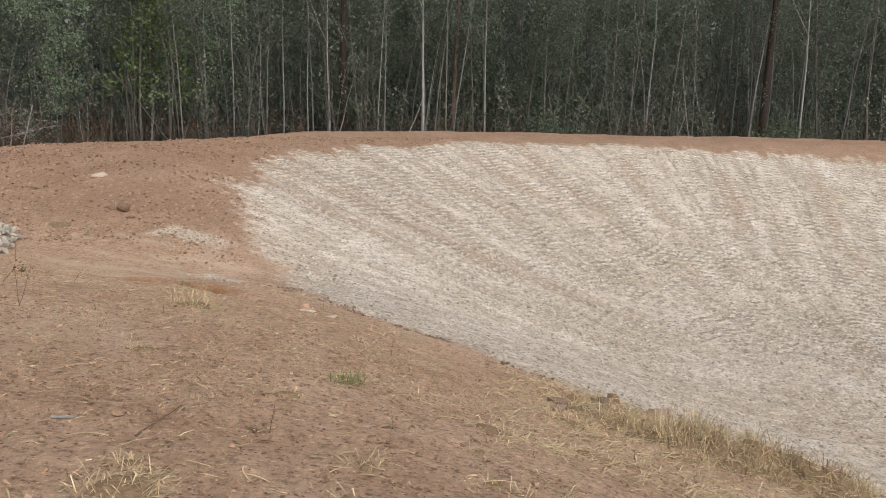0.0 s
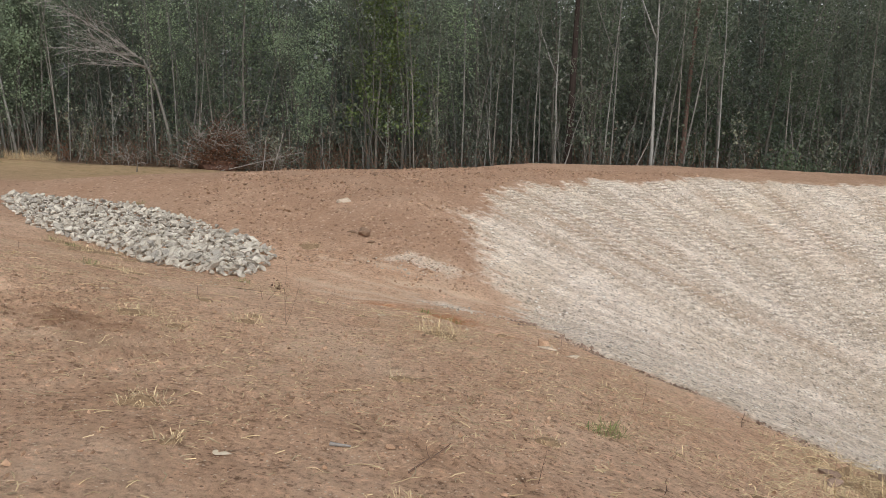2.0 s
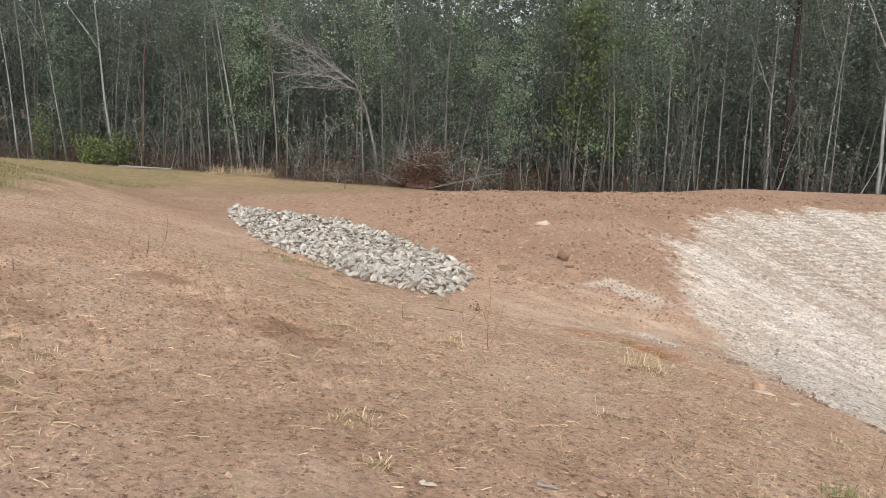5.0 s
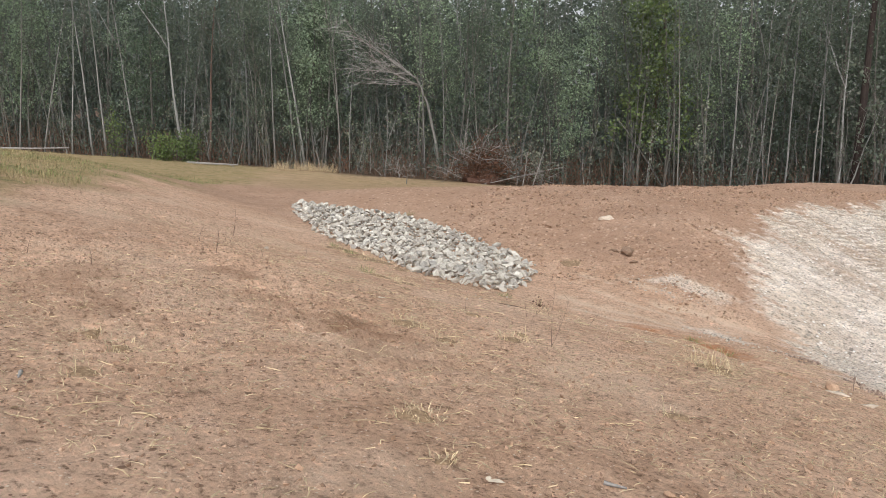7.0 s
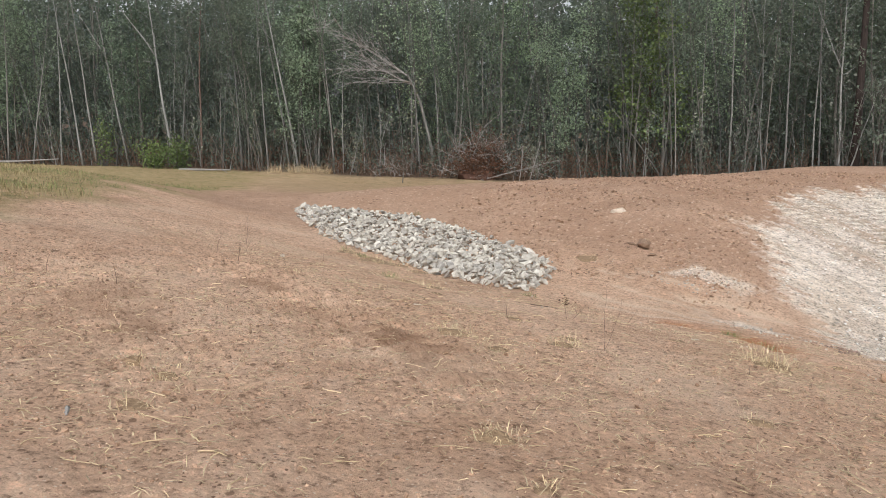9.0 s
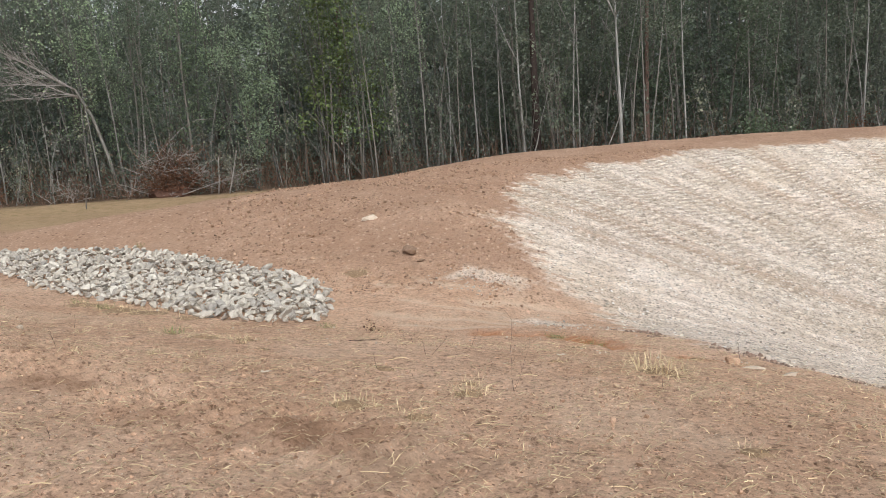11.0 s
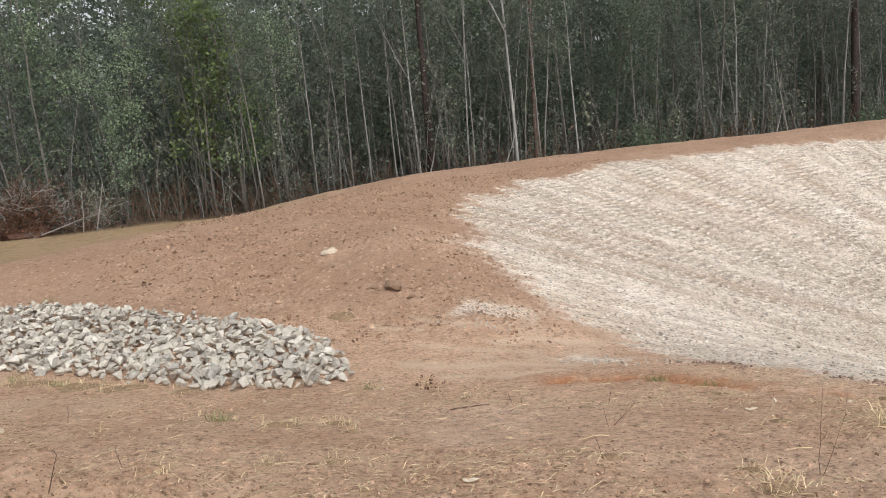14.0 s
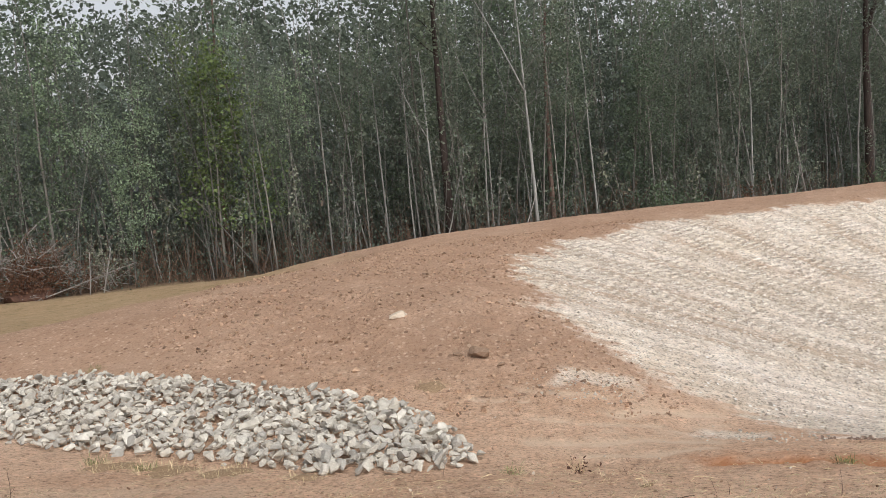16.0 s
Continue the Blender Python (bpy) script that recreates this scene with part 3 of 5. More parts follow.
class Soup:
    """Collects many small shapes into one mesh."""

    def __init__(self):
        self.v, self.f, self.count = [], [], 0

    def add(self, verts, faces):
        self.v.extend(verts)
        self.f.extend([tuple(i + self.count for i in f) for f in faces])
        self.count += len(verts)

    def tube(self, points, radii, sides=5):
        pts = [Vector(p) for p in points]
        verts, faces = [], []
        for i, p in enumerate(pts):
            t = (pts[min(i + 1, len(pts) - 1)] - pts[max(i - 1, 0)]).normalized()
            a = t.orthogonal().normalized()
            b = t.cross(a)
            for k in range(sides):
                w = 2 * math.pi * k / sides
                verts.append(tuple(p + (a * math.cos(w) + b * math.sin(w)) * radii[i]))
        for i in range(len(pts) - 1):
            for k in range(sides):
                j = (k + 1) % sides
                faces.append((i * sides + k, i * sides + j, (i + 1) * sides + j, (i + 1) * sides + k))
        faces.append(tuple(range(sides - 1, -1, -1)))
        faces.append(tuple((len(pts) - 1) * sides + k for k in range(sides)))
        self.add(verts, faces)

    def blade(self, p, way, length, width, droop=0.3):
        """A bent, tapering blade or leaf of two quads' length."""
        p, way = Vector(p), Vector(way).normalized()
        side = way.cross(Vector((0, 0, 1)))
        side = (side if side.length > 0.05 else Vector((1, 0, 0))).normalized() * width * 0.5
        mid = p + way * length * 0.55
        end = p + way * length + Vector((0, 0, -droop * length))
        self.add([tuple(v) for v in (p - side * 0.6, p + side * 0.6, mid + side, mid - side, end)], [(0, 1, 2, 3), (3, 2, 4)])

    def leaf(self, p, r, size):
        a = Vector((r.uniform(-1, 1), r.uniform(-1, 1), r.uniform(-1, 0.6))).normalized() * size
        b = a.orthogonal().normalized()
        b.rotate(Matrix.Rotation(r.uniform(0, 6.28), 3, a.normalized()))
        b = b * size * r.uniform(0.25, 0.42)
        p = Vector(p)
        self.add([tuple(v) for v in (p, p + a * 0.5 + b, p + a, p + a * 0.5 - b)], [(0, 1, 2, 3)])

    def mesh(self, name, mat, smooth=False):
        return mesh_of(name, self.v, self.f, mat, smooth)


def rock_mesh(name, r, mat, flat=0.7, points=12):
    bm = bmesh.new()
    for _ in range(points):
        v = Vector((r.gauss(0, 1), r.gauss(0, 1), r.gauss(0, 1))).normalized()
        bm.verts.new((v.x * 0.5 * r.uniform(0.85, 1.1), v.y * 0.38 * r.uniform(0.85, 1.1), v.z * 0.5 * flat * r.uniform(0.85, 1.1)))
    bmesh.ops.convex_hull(bm, input=bm.verts)
    for v in [v for v in bm.verts if not v.link_faces]:
        bm.verts.remove(v)
    me = bpy.data.meshes.new(name)
    bm.to_mesh(me)
    bm.free()
    me.materials.append(mat)
    return me


def raw(me):
    return np.array([v.co[:] for v in me.vertices]), [tuple(p.vertices) for p in me.polygons]


def scattered_rocks(name, label, category, places, sizes, mat, seed, sink=0.25):
    """Uncountable small stones or clods, one object."""
    r = random.Random(seed)
    shapes = [raw(rock_mesh("chip", r, mat, 0.75, 7)) for _ in range(10)]
    soup = Soup()
    places = np.asarray(places)
    heights = ground_z(places[:, 0], places[:, 1])
    for (x, y), z, s in zip(places, heights, sizes):
        v, f = r.choice(shapes)
        turn = np.array(Euler((r.uniform(-0.4, 0.4), r.uniform(-0.4, 0.4), r.uniform(0, 6.28))).to_matrix())
        soup.add(((v * s) @ turn.T + (x, y, z + s * (0.38 - sink))).tolist(), f)
    ob = new(name, soup.mesh(name, mat))
    return tagged(ob, label, category, kind="stuff")


build_ground()


# ---- the bed of stones in the spillway ----
def build_stone_bed():
    r = random.Random(21)
    shapes = [rock_mesh("stone", r, STONE, r.uniform(0.5, 0.85), 12) for _ in range(14)]
    bed = thing("riprap_bed", "long heap of loose grey limestone rocks in the spillway", "rocks", (0, 0, 0))
    spots = []
    for layer, gap in ((0, 0.15), (1, 0.18)):
        for gu in np.arange(-0.6, 14.6, gap):
            for gv in np.arange(-3.2, 3.2, gap):
                u, v = gu + r.uniform(-0.08, 0.08), gv + r.uniform(-0.08, 0.08)
                x = -7.2 - u * 0.83 + v * 0.557
                y = 12.85 + u * 0.557 + v * 0.83
                m = float(bed_mask(x, y))
                if m < (0.02 if layer == 0 else 0.25):
                    continue
                spots.append((x, y, layer, m))
    spots.sort(key=lambda s: (s[0] + 9.0) ** 2 + (s[1] - 10.0) ** 2)
    rest = Soup()
    for k, (x, y, layer, m) in enumerate(spots):
        size = min(0.36, max(0.10, r.gauss(0.15, 0.045)))
        z = float(ground_z(x, y)) + (0.05 if layer == 0 else 0.135) + r.uniform(-0.02, 0.03)
        e = Euler((r.uniform(-0.6, 0.6), r.uniform(-0.6, 0.6), r.uniform(0, 6.28)))
        mat = Matrix.LocRotScale((x, y, z), e, (size * r.uniform(0.9, 1.25), size * r.uniform(0.8, 1.15), size * r.uniform(0.75, 1.1)))
        me = r.choice(shapes)
        if k < 300:
            part("stone", me, bed, m=mat)
        else:
            v, f = raw(me)
            rest.add([tuple(mat @ Vector(c)) for c in v], f)
    part("stone_heap", rest.mesh("stone_heap", STONE_HEAP), bed, kind="stuff")


build_stone_bed()


# ---- trees ----
def crooked(r, start, way, length, steps, wander):
    pts, p, w = [Vector(start)], Vector(start), Vector(way).normalized()
    for _ in range(steps):
        w = (w + Vector((r.gauss(0, wander), r.gauss(0, wander), r.gauss(0, wander * 0.5)))).normalized()
        p = p + w * (length / steps)
        pts.append(p.copy())
    return pts


def tree_meshes(seed, height, radius, bark, leaf, first=0.35, limbs=9, leaves=420, leaf_size=0.22, spread=1.0, lean=0.03, fork=False, wander=0.035, clump=0.5, twigs=3, sides=4):
    """Trunk with limbs and twigs, and a crown of leaves hung on their ends."""
    r = random.Random(seed)
    wood, crown = Soup(), Soup()
    way = Vector((r.gauss(0, lean), r.gauss(0, lean), 1))
    steps = 9
    trunk = crooked(r, (0, 0, -0.25), way, height, steps, wander)
    wood.tube(trunk, [radius * (1.25 if i == 0 else 1.0) * (1 - 0.82 * i / steps) for i in range(steps + 1)], 6)
    tips = []
    if fork:
        f0 = trunk[5]
        fp = crooked(r, f0, Vector((r.choice((-0.45, 0.45)), r.uniform(-0.2, 0.2), 1)), height * 0.45, 5, 0.06)
        wood.tube(fp, [radius * 0.5 * (1 - 0.8 * i / 5) for i in range(6)], 5)
        tips += fp[2:]
    for k in range(limbs):
        h = first + (0.97 - first) * (k + r.random()) / limbs
        i = min(int(h * steps), steps - 1)
        base = trunk[i].lerp(trunk[i + 1], h * steps - i)
        a = r.uniform(0, 6.283)
        rise = r.uniform(0.35, 1.1)
        length = spread * height * 0.16 * r.uniform(0.6, 1.3) * (1.15 - 0.6 * h)
        limb = crooked(r, base, Vector((math.cos(a), math.sin(a), rise)), length, 4, 0.14)
        lr = max(0.008, radius * 0.34 * (1.1 - h))
        wood.tube(limb, [lr * (1 - 0.75 * j / 4) for j in range(5)], sides)
        tips += limb[1:]
        for _ in range(twigs):
            b = limb[r.randint(1, 3)]
            tw = crooked(r, b, Vector((r.uniform(-1, 1), r.uniform(-1, 1), r.uniform(0.1, 1.1))), length * r.uniform(0.35, 0.7), 3, 0.18)
            wood.tube(tw, [lr * 0.45 * (1 - 0.7 * j / 3) for j in range(4)], 3)
            tips += tw[1:]
    for _ in range(leaves):
        t = r.choice(tips)
        q = t + Vector((r.gauss(0, clump * 0.62), r.gauss(0, clump * 0.62), r.gauss(0, clump * 0.5)))
        crown.leaf(q, r, leaf_size * r.uniform(0.6, 1.3))
    return wood.mesh("trunk", bark, True), crown.mesh("crown", leaf)


def tree(name, label, category, meshes, place, group="", trunk_label="", crown_label=""):
    t = thing(name, label, category, place, group)
    part("trunk", meshes[0], t, trunk_label)
    part("crown", meshes[1], t, crown_label)
    return t


def standing(x, y, turn=0.0, size=1.0, lean=(0, 0)):
    return Matrix.LocRotScale((x, y, float(ground_z(x, y))), Euler((lean[0], lean[1], turn)), (size, size, size))


def build_forest():
    r = random.Random(5)
    slim = [tree_meshes(100 + k, r.uniform(11, 15), r.uniform(0.034, 0.056), BARK_PALE if k % 4 == 0 else BARK_GREY, LEAF_OLIVE, r.uniform(0.25, 0.45), 11, 980, 0.115, 1.1, 0.03, k % 3 == 0, 0.04, 0.5, 2) for k in range(9)]
    leafy = [tree_meshes(200 + k, r.uniform(9, 15), r.uniform(0.06, 0.1), BARK_GREY, LEAF_GREEN if k % 2 else LEAF_OLIVE, 0.10, 20, 2800, 0.14, 1.35, 0.03, False, 0.05, 0.55, 1, 3) for k in range(6)]
    airy = [tree_meshes(240 + k, r.uniform(11, 15), r.uniform(0.06, 0.09), BARK_GREY, LEAF_WEST_HAZE, 0.2, 20, 2600, 0.15, 1.35, 0.03, False, 0.05, 0.6, 1, 3) for k in range(3)]
    whips = [tree_meshes(300 + k, r.uniform(3.5, 7.5), r.uniform(0.022, 0.042), BARK_PALE if k % 3 == 0 else BARK_GREY, LEAF_OLIVE if k % 5 else LEAF_PALE, 0.2, 10, 90, 0.16, 1.3, 0.10, k % 2 == 0, 0.07, 0.3, 1, 3) for k in range(9)]
    firsts = {}

    def plant(kind, index, x, y, size, lean):
        names = {"slim": ("slender_tree", "slender pale-barked young gum tree with a thin crown", "tree", "gum trees along the forest edge"),
                 "leafy": ("leafy_tree", "bushy dark green tree with foliage down to its base", "tree", "bushy trees along the forest edge"),
                 "airy": ("wattle_tree", "tall wattle tree, its grey-green foliage lightened for haze", "tree", "wattles along the forest edge"),
                 "whip": ("sapling", "thin bare grey sapling with few leaves", "sapling", "saplings along the forest edge")}[kind]
        stock = {"slim": slim, "leafy": leafy, "airy": airy, "whip": whips}[kind]
        m = standing(x, y, r.uniform(0, 6.28), size, lean)
        key = (kind, index % len(stock))
        if key not in firsts:
            firsts[key] = tree(names[0], names[1], names[2], stock[key[1]], m, names[3])
        else:
            c = copy_thing(firsts[key], Matrix.Identity(4))
            c.matrix_basis = m

    for k in range(240):
        x = r.uniform(-66, 40)
        depth = r.random() ** 1.3 * 13
        plant("slim", k, x, float(treeline(x)) + 1.4 + depth, r.uniform(0.8, 1.25), (r.gauss(0, 0.02), r.gauss(0, 0.02)))
    for k in range(84):
        x = r.uniform(-66, 40)
        depth = (0.9 if x < -13 else 2.2) + r.random() * (9 if x < -13 else 13)
        # West of here the lightened leaves carry the haze in their colour.
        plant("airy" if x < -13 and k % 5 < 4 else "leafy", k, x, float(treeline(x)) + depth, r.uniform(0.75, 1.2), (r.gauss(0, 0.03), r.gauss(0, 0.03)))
    for k in range(270):
        x = r.uniform(-64, 38)
        depth = r.random() ** 1.5 * 8
        plant("whip", k, x, float(treeline(x)) + depth, r.uniform(0.7, 1.2), (r.gauss(0, 0.07), r.gauss(0, 0.07)))

    # trees that stand out
    def leaning(x, y, lx, ly):
        return standing(x, y, 0.0, 1.0, (-math.atan(ly), math.atan(lx)))

    tree("forked_tree", "pale forked gum tree at the forest edge", "tree", tree_meshes(11, 13, 0.095, BARK_PALE, LEAF_OLIVE, 0.42, 10, 300, 0.15, 0.9, 0.0, True, 0.015), leaning(-1.2, 43.4, -0.03, 0.0))
    tree("bent_tree", "pale slender gum tree with a V-shaped crown", "tree", tree_meshes(12, 10, 0.07, BARK_PALE, LEAF_OLIVE, 0.5, 10, 250, 0.15, 1.0, 0.0, True, 0.025), leaning(-6.0, 43.3, -0.02, 0.0))
    # rows of x, y, lean x, lean y, radius, height, forked, bark
    for k, (x, y, lx, ly, rad, tall, fork, bark) in enumerate((
            (-8.5, 43.7, 0.02, 0.0, 0.06, 11, False, BARK_PALE), (-7.2, 43.7, -0.02, 0.0, 0.048, 10, False, BARK_PALE), (-6.9, 43.7, -0.015, 0.0, 0.048, 11, False, BARK_PALE), (-11.3, 44.6, 0.0, 0.0, 0.055, 13, False, BARK_PALE),
            (-3.6, 43.7, 0.02, 0.0, 0.05, 12, True, BARK_PALE), (-3.3, 44.2, 0.04, 0.0, 0.05, 12, False, BARK_PALE), (2.1, 44.7, -0.02, 0.0, 0.06, 12, False, BARK_PALE), (1.5, 44.3, -0.09, 0.0, 0.05, 9, True, BARK_GREY),
            (-14.1, 44.8, -0.04, -0.02, 0.05, 12, False, BARK_GREY), (-9.4, 43.7, -0.01, 0.0, 0.04, 11, False, BARK_GREY), (-12.8, 44.7, -0.02, 0.0, 0.04, 11, False, BARK_GREY), (9.1, 46.2, 0.0, 0.0, 0.05, 13, False, BARK_GREY),
            (17.3, 47.9, -0.02, 0.0, 0.07, 13, True, BARK_PALE), (20.2, 47.8, 0.0, 0.0, 0.075, 13, True, BARK_PALE), (22.9, 48.7, 0.06, -0.01, 0.06, 11, True, BARK_PALE), (0.0, 43.6, -0.01, 0.0, 0.045, 12, False, BARK_GREY),
            (-14.4, 45.2, -0.02, 0.0, 0.045, 12, False, BARK_GREY), (5.3, 45.6, -0.01, 0.0, 0.045, 12, True, BARK_GREY), (12.4, 46.6, -0.02, 0.0, 0.045, 12, False, BARK_GREY),
            (-47.0, 39.2, -0.11, -0.13, 0.11, 14, True, BARK_PALE), (-45.8, 40.5, 0.01, 0.01, 0.09, 14, False, BARK_RED), (-51.9, 36.6, -0.05, -0.07, 0.08, 14, False, BARK_PALE), (-52.2, 35.7, -0.065, -0.09, 0.075, 14, False, BARK_PALE),
            (-50.5, 38.1, -0.055, -0.075, 0.075, 14, True, BARK_PALE), (-42.3, 40.8, -0.01, -0.01, 0.08, 14, False, BARK_PALE), (-40.0, 40.9, -0.04, -0.04, 0.07, 13, False, BARK_PALE), (-37.6, 41.2, -0.106, -0.095, 0.085, 14, False, BARK_PALE),
            (-38.7, 41.6, -0.092, -0.084, 0.08, 14, False, BARK_PALE), (-28.2, 43.6, -0.057, -0.036, 0.06, 12, False, BARK_PALE), (-56.3, 32.9, 0.02, 0.04, 0.07, 13, False, BARK_GREY), (-54.7, 33.7, 0.058, 0.09, 0.06, 12, False, BARK_PALE),
            (-53.2, 34.8, 0.01, 0.02, 0.06, 13, False, BARK_PALE), (-46.8, 39.5, 0.04, 0.05, 0.055, 11, False, BARK_PALE), (-44.0, 40.7, 0.04, 0.044, 0.055, 12, False, BARK_PALE), (-35.3, 42.0, -0.025, -0.02, 0.06, 12, False, BARK_GREY), (-29.6, 43.4, -0.025, -0.017, 0.05, 10, False, BARK_PALE), (-27.4, 44.2, 0.03, 0.02, 0.055, 11, True, BARK_PALE))):
        name, label = ("forked_tree", "pale slender gum tree forking high up") if fork else ("straight_tree", "straight pale-barked gum tree with a bare lower trunk")
        tree(name, label, "tree", tree_meshes(400 + k, tall, rad, bark, LEAF_OLIVE, 0.5, 10, 260, 0.14, 0.9, 0.0, fork, 0.018), leaning(x, y, lx, ly), "gum trees along the forest edge")
    tree("ironbark_tree", "tall dark-barked ironbark tree with a thick trunk", "tree", tree_meshes(13, 17, 0.24, BARK_DARK, LEAF_OLIVE, 0.55, 12, 500, 0.25, 0.8, 0.0, False, 0.012), standing(-5.4, 43.9), trunk_label="thick black trunk")
    tree("ironbark_tree", "dark-barked ironbark tree with a thick trunk among saplings", "tree", tree_meshes(14, 17, 0.27, BARK_DARK, LEAF_OLIVE, 0.55, 12, 500, 0.25, 0.8, 0.0, True, 0.012), standing(18.2, 48.2), trunk_label="thick black trunk")
    tree("red_gum_tree", "tall gum tree with reddish peeling bark", "tree", tree_meshes(15, 16, 0.17, BARK_RED, LEAF_GREEN, 0.5, 12, 500, 0.25, 0.9, 0.03, False, 0.02), standing(-17.5, 50))
    tree("red_gum_tree", "tall gum tree with reddish peeling bark", "tree", tree_meshes(16, 17, 0.16, BARK_RED, LEAF_OLIVE, 0.55, 12, 500, 0.25, 0.8, 0.0, False, 0.015), standing(0.4, 47.6))
    for x, y, tall in ((-16.9, 46.4, 11), (-15.6, 47.2, 12), (-18.0, 48.0, 13), (-38.0, 43.5, 12)):
        tree("wattle_tree", "bushy light green wattle tree", "tree", tree_meshes(int(500 + x), tall, 0.09, BARK_GREY, LEAF_LIGHT if x > -37 else LEAF_GREEN, 0.2, 18, 1500, 0.2, 1.1, 0.02, False, 0.04, 0.5), standing(x, y))


def build_far_woods():
    """The forest's depth: too many stems and leaves to count."""
    r = random.Random(9)
    stems, leaves = Soup(), Soup()
    for _ in range(420):
        x = r.uniform(-85, 65)
        y = float(treeline(x)) + 9 + r.random() * 26
        z = float(ground_z(x, y))
        h = r.uniform(12, 19)
        stems.tube(crooked(r, (x, y, z - 0.2), (r.gauss(0, 0.05), r.gauss(0, 0.05), 1), h, 4, 0.03), [0.1, 0.085, 0.07, 0.05, 0.02], 4)
    for k in range(10200):
        x = r.uniform(-90, 70)
        d = 9 + r.random() ** 0.8 * 30
        y = float(treeline(x)) + d
        h = 0.2 + r.random() * (14.5 if value_far(x, d) else 19.0)
        if k > 4300:
            h = r.uniform(8.0, 18.0) if k < 8600 else r.uniform(10.0, 16.5)
        wide = r.uniform(0.35, 0.85)
        for _ in range(17):
            leaves.leaf((x + r.gauss(0, wide), y + r.gauss(0, wide), -2.4 + h + r.gauss(0, wide * 0.6)), r, r.uniform(0.22, 0.52))
    # Backing leaves added to close sky gaps; haze is in their colour.
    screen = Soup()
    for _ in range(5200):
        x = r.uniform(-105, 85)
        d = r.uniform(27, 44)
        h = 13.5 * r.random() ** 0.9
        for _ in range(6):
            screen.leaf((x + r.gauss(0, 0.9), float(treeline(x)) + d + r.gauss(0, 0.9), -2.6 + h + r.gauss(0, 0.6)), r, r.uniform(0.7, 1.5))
    tagged(new("distant_foliage", screen.mesh("distant_foliage", HAZED_LEAF)), "grey-green foliage at the back of the forest, haze put into its colour", "woods", kind="stuff")
    tagged(new("far_trunks", stems.mesh("far_trunks", BARK_GREY, True)), "dim thin tree trunks deep in the forest", "woods", kind="stuff")
    tagged(new("far_foliage", leaves.mesh("far_foliage", LEAF_OLIVE)), "dark green foliage deep in the forest", "woods", kind="stuff")


def value_far(x, d):
    return float(fbm(np.array(x * 0.12), np.array(d * 0.1), 2)) < 0.02


def build_undergrowth():
    """Twiggy stems and low leaves that close the forest edge."""
    r = random.Random(31)
    twigs, leaves = Soup(), Soup()
    for _ in range(3600):
        x = r.uniform(-64, 38)
        y = float(treeline(x)) + r.random() ** 1.4 * 9
        z = float(ground_z(x, y))
        h = r.uniform(0.5, 3.2)
        pts = crooked(r, (x, y, z - 0.05), (r.gauss(0, 0.3), r.gauss(0, 0.3), 1), h, 3, 0.15)
        twigs.tube(pts, [0.014, 0.011, 0.008, 0.004], 3)
        for _ in range(r.choice((0, 3, 6, 10))):
            p = r.choice(pts[1:])
            leaves.leaf(p + Vector((r.gauss(0, 0.18), r.gauss(0, 0.18), r.gauss(0, 0.15))), r, r.uniform(0.1, 0.2))
    for _ in range(46000):
        x = r.uniform(-66, 40)
        d = 2.5 + r.random() * 9
        if float(fbm(np.array(x * 0.35), np.array(d * 0.35 + 20), 2)) < -0.1:
            continue
        leaves.leaf((x, float(np.interp(x, [-110, -50, -34, -20, 0, 25, 60], [6, 36, 40.5, 44.5, 43, 48, 52])) + d, -2.5 + (r.random() ** 1.2) * 7.5), r, r.uniform(0.12, 0.26))
    tagged(new("undergrowth_stems", twigs.mesh("undergrowth_stems", BROWN_TWIG)), "tangled thin brown stems along the forest edge", "undergrowth", kind="stuff")
    tagged(new("undergrowth_leaves", leaves.mesh("undergrowth_leaves", LEAF_OLIVE)), "low dark green leaves along the forest edge", "undergrowth", kind="stuff")


build_forest()
build_far_woods()
build_undergrowth()


# ---- grasses, straw, clods ----
def tuft(x, y, radius, blades, height, mat, seed, label, name="dry_grass_tuft", fallen=0.6, category="grass tuft", lift=0.0):
    r = random.Random(seed)
    soup = Soup()
    z0 = float(ground_z(x, y))
    for _ in range(int(blades * 1.7)):
        a, d = r.uniform(0, 6.283), radius * math.sqrt(r.random())
        px, py = d * math.cos(a), d * math.sin(a)
        tilt = r.uniform(0.15, 1.0) if r.random() > fallen else r.uniform(1.2, 2.6)
        b = a + r.gauss(0, 1.3)
        way = (math.cos(b) * tilt, math.sin(b) * tilt, max(0.08, 1 - 0.45 * tilt))
        pz = float(ground_z(x + px, y + py)) - z0
        soup.blade((px, py, pz - 0.01), way, height * r.uniform(0.35, 1.25), r.uniform(0.0035, 0.0075), r.uniform(0.1, 0.7))
    ring = [(0.95 * radius * r.uniform(0.7, 1.15), 6.283 * k / 12) for k in range(12)]
    mat_pts = [(d * math.cos(a), d * math.sin(a)) for d, a in ring]
    root = [(px, py, float(ground_z(x + px, y + py)) - z0 - 0.01) for px, py in mat_pts] + [(0.4 * px, 0.4 * py, float(ground_z(x + 0.4 * px, y + 0.4 * py)) - z0 + min(0.025, 0.12 * radius)) for px, py in mat_pts]
    soup.add(root, [(k, (k + 1) % 12, 12 + (k + 1) % 12, 12 + k) for k in range(12)] + [tuple(range(12, 24))])
    me = soup.mesh(name, mat)
    me.materials.append(THATCH)
    for p in me.polygons[-13:]:
        p.material_index = 1
    ob = new(name, me)
    ob.location = (x, y, z0 + lift)
    return tagged(ob, label, category)


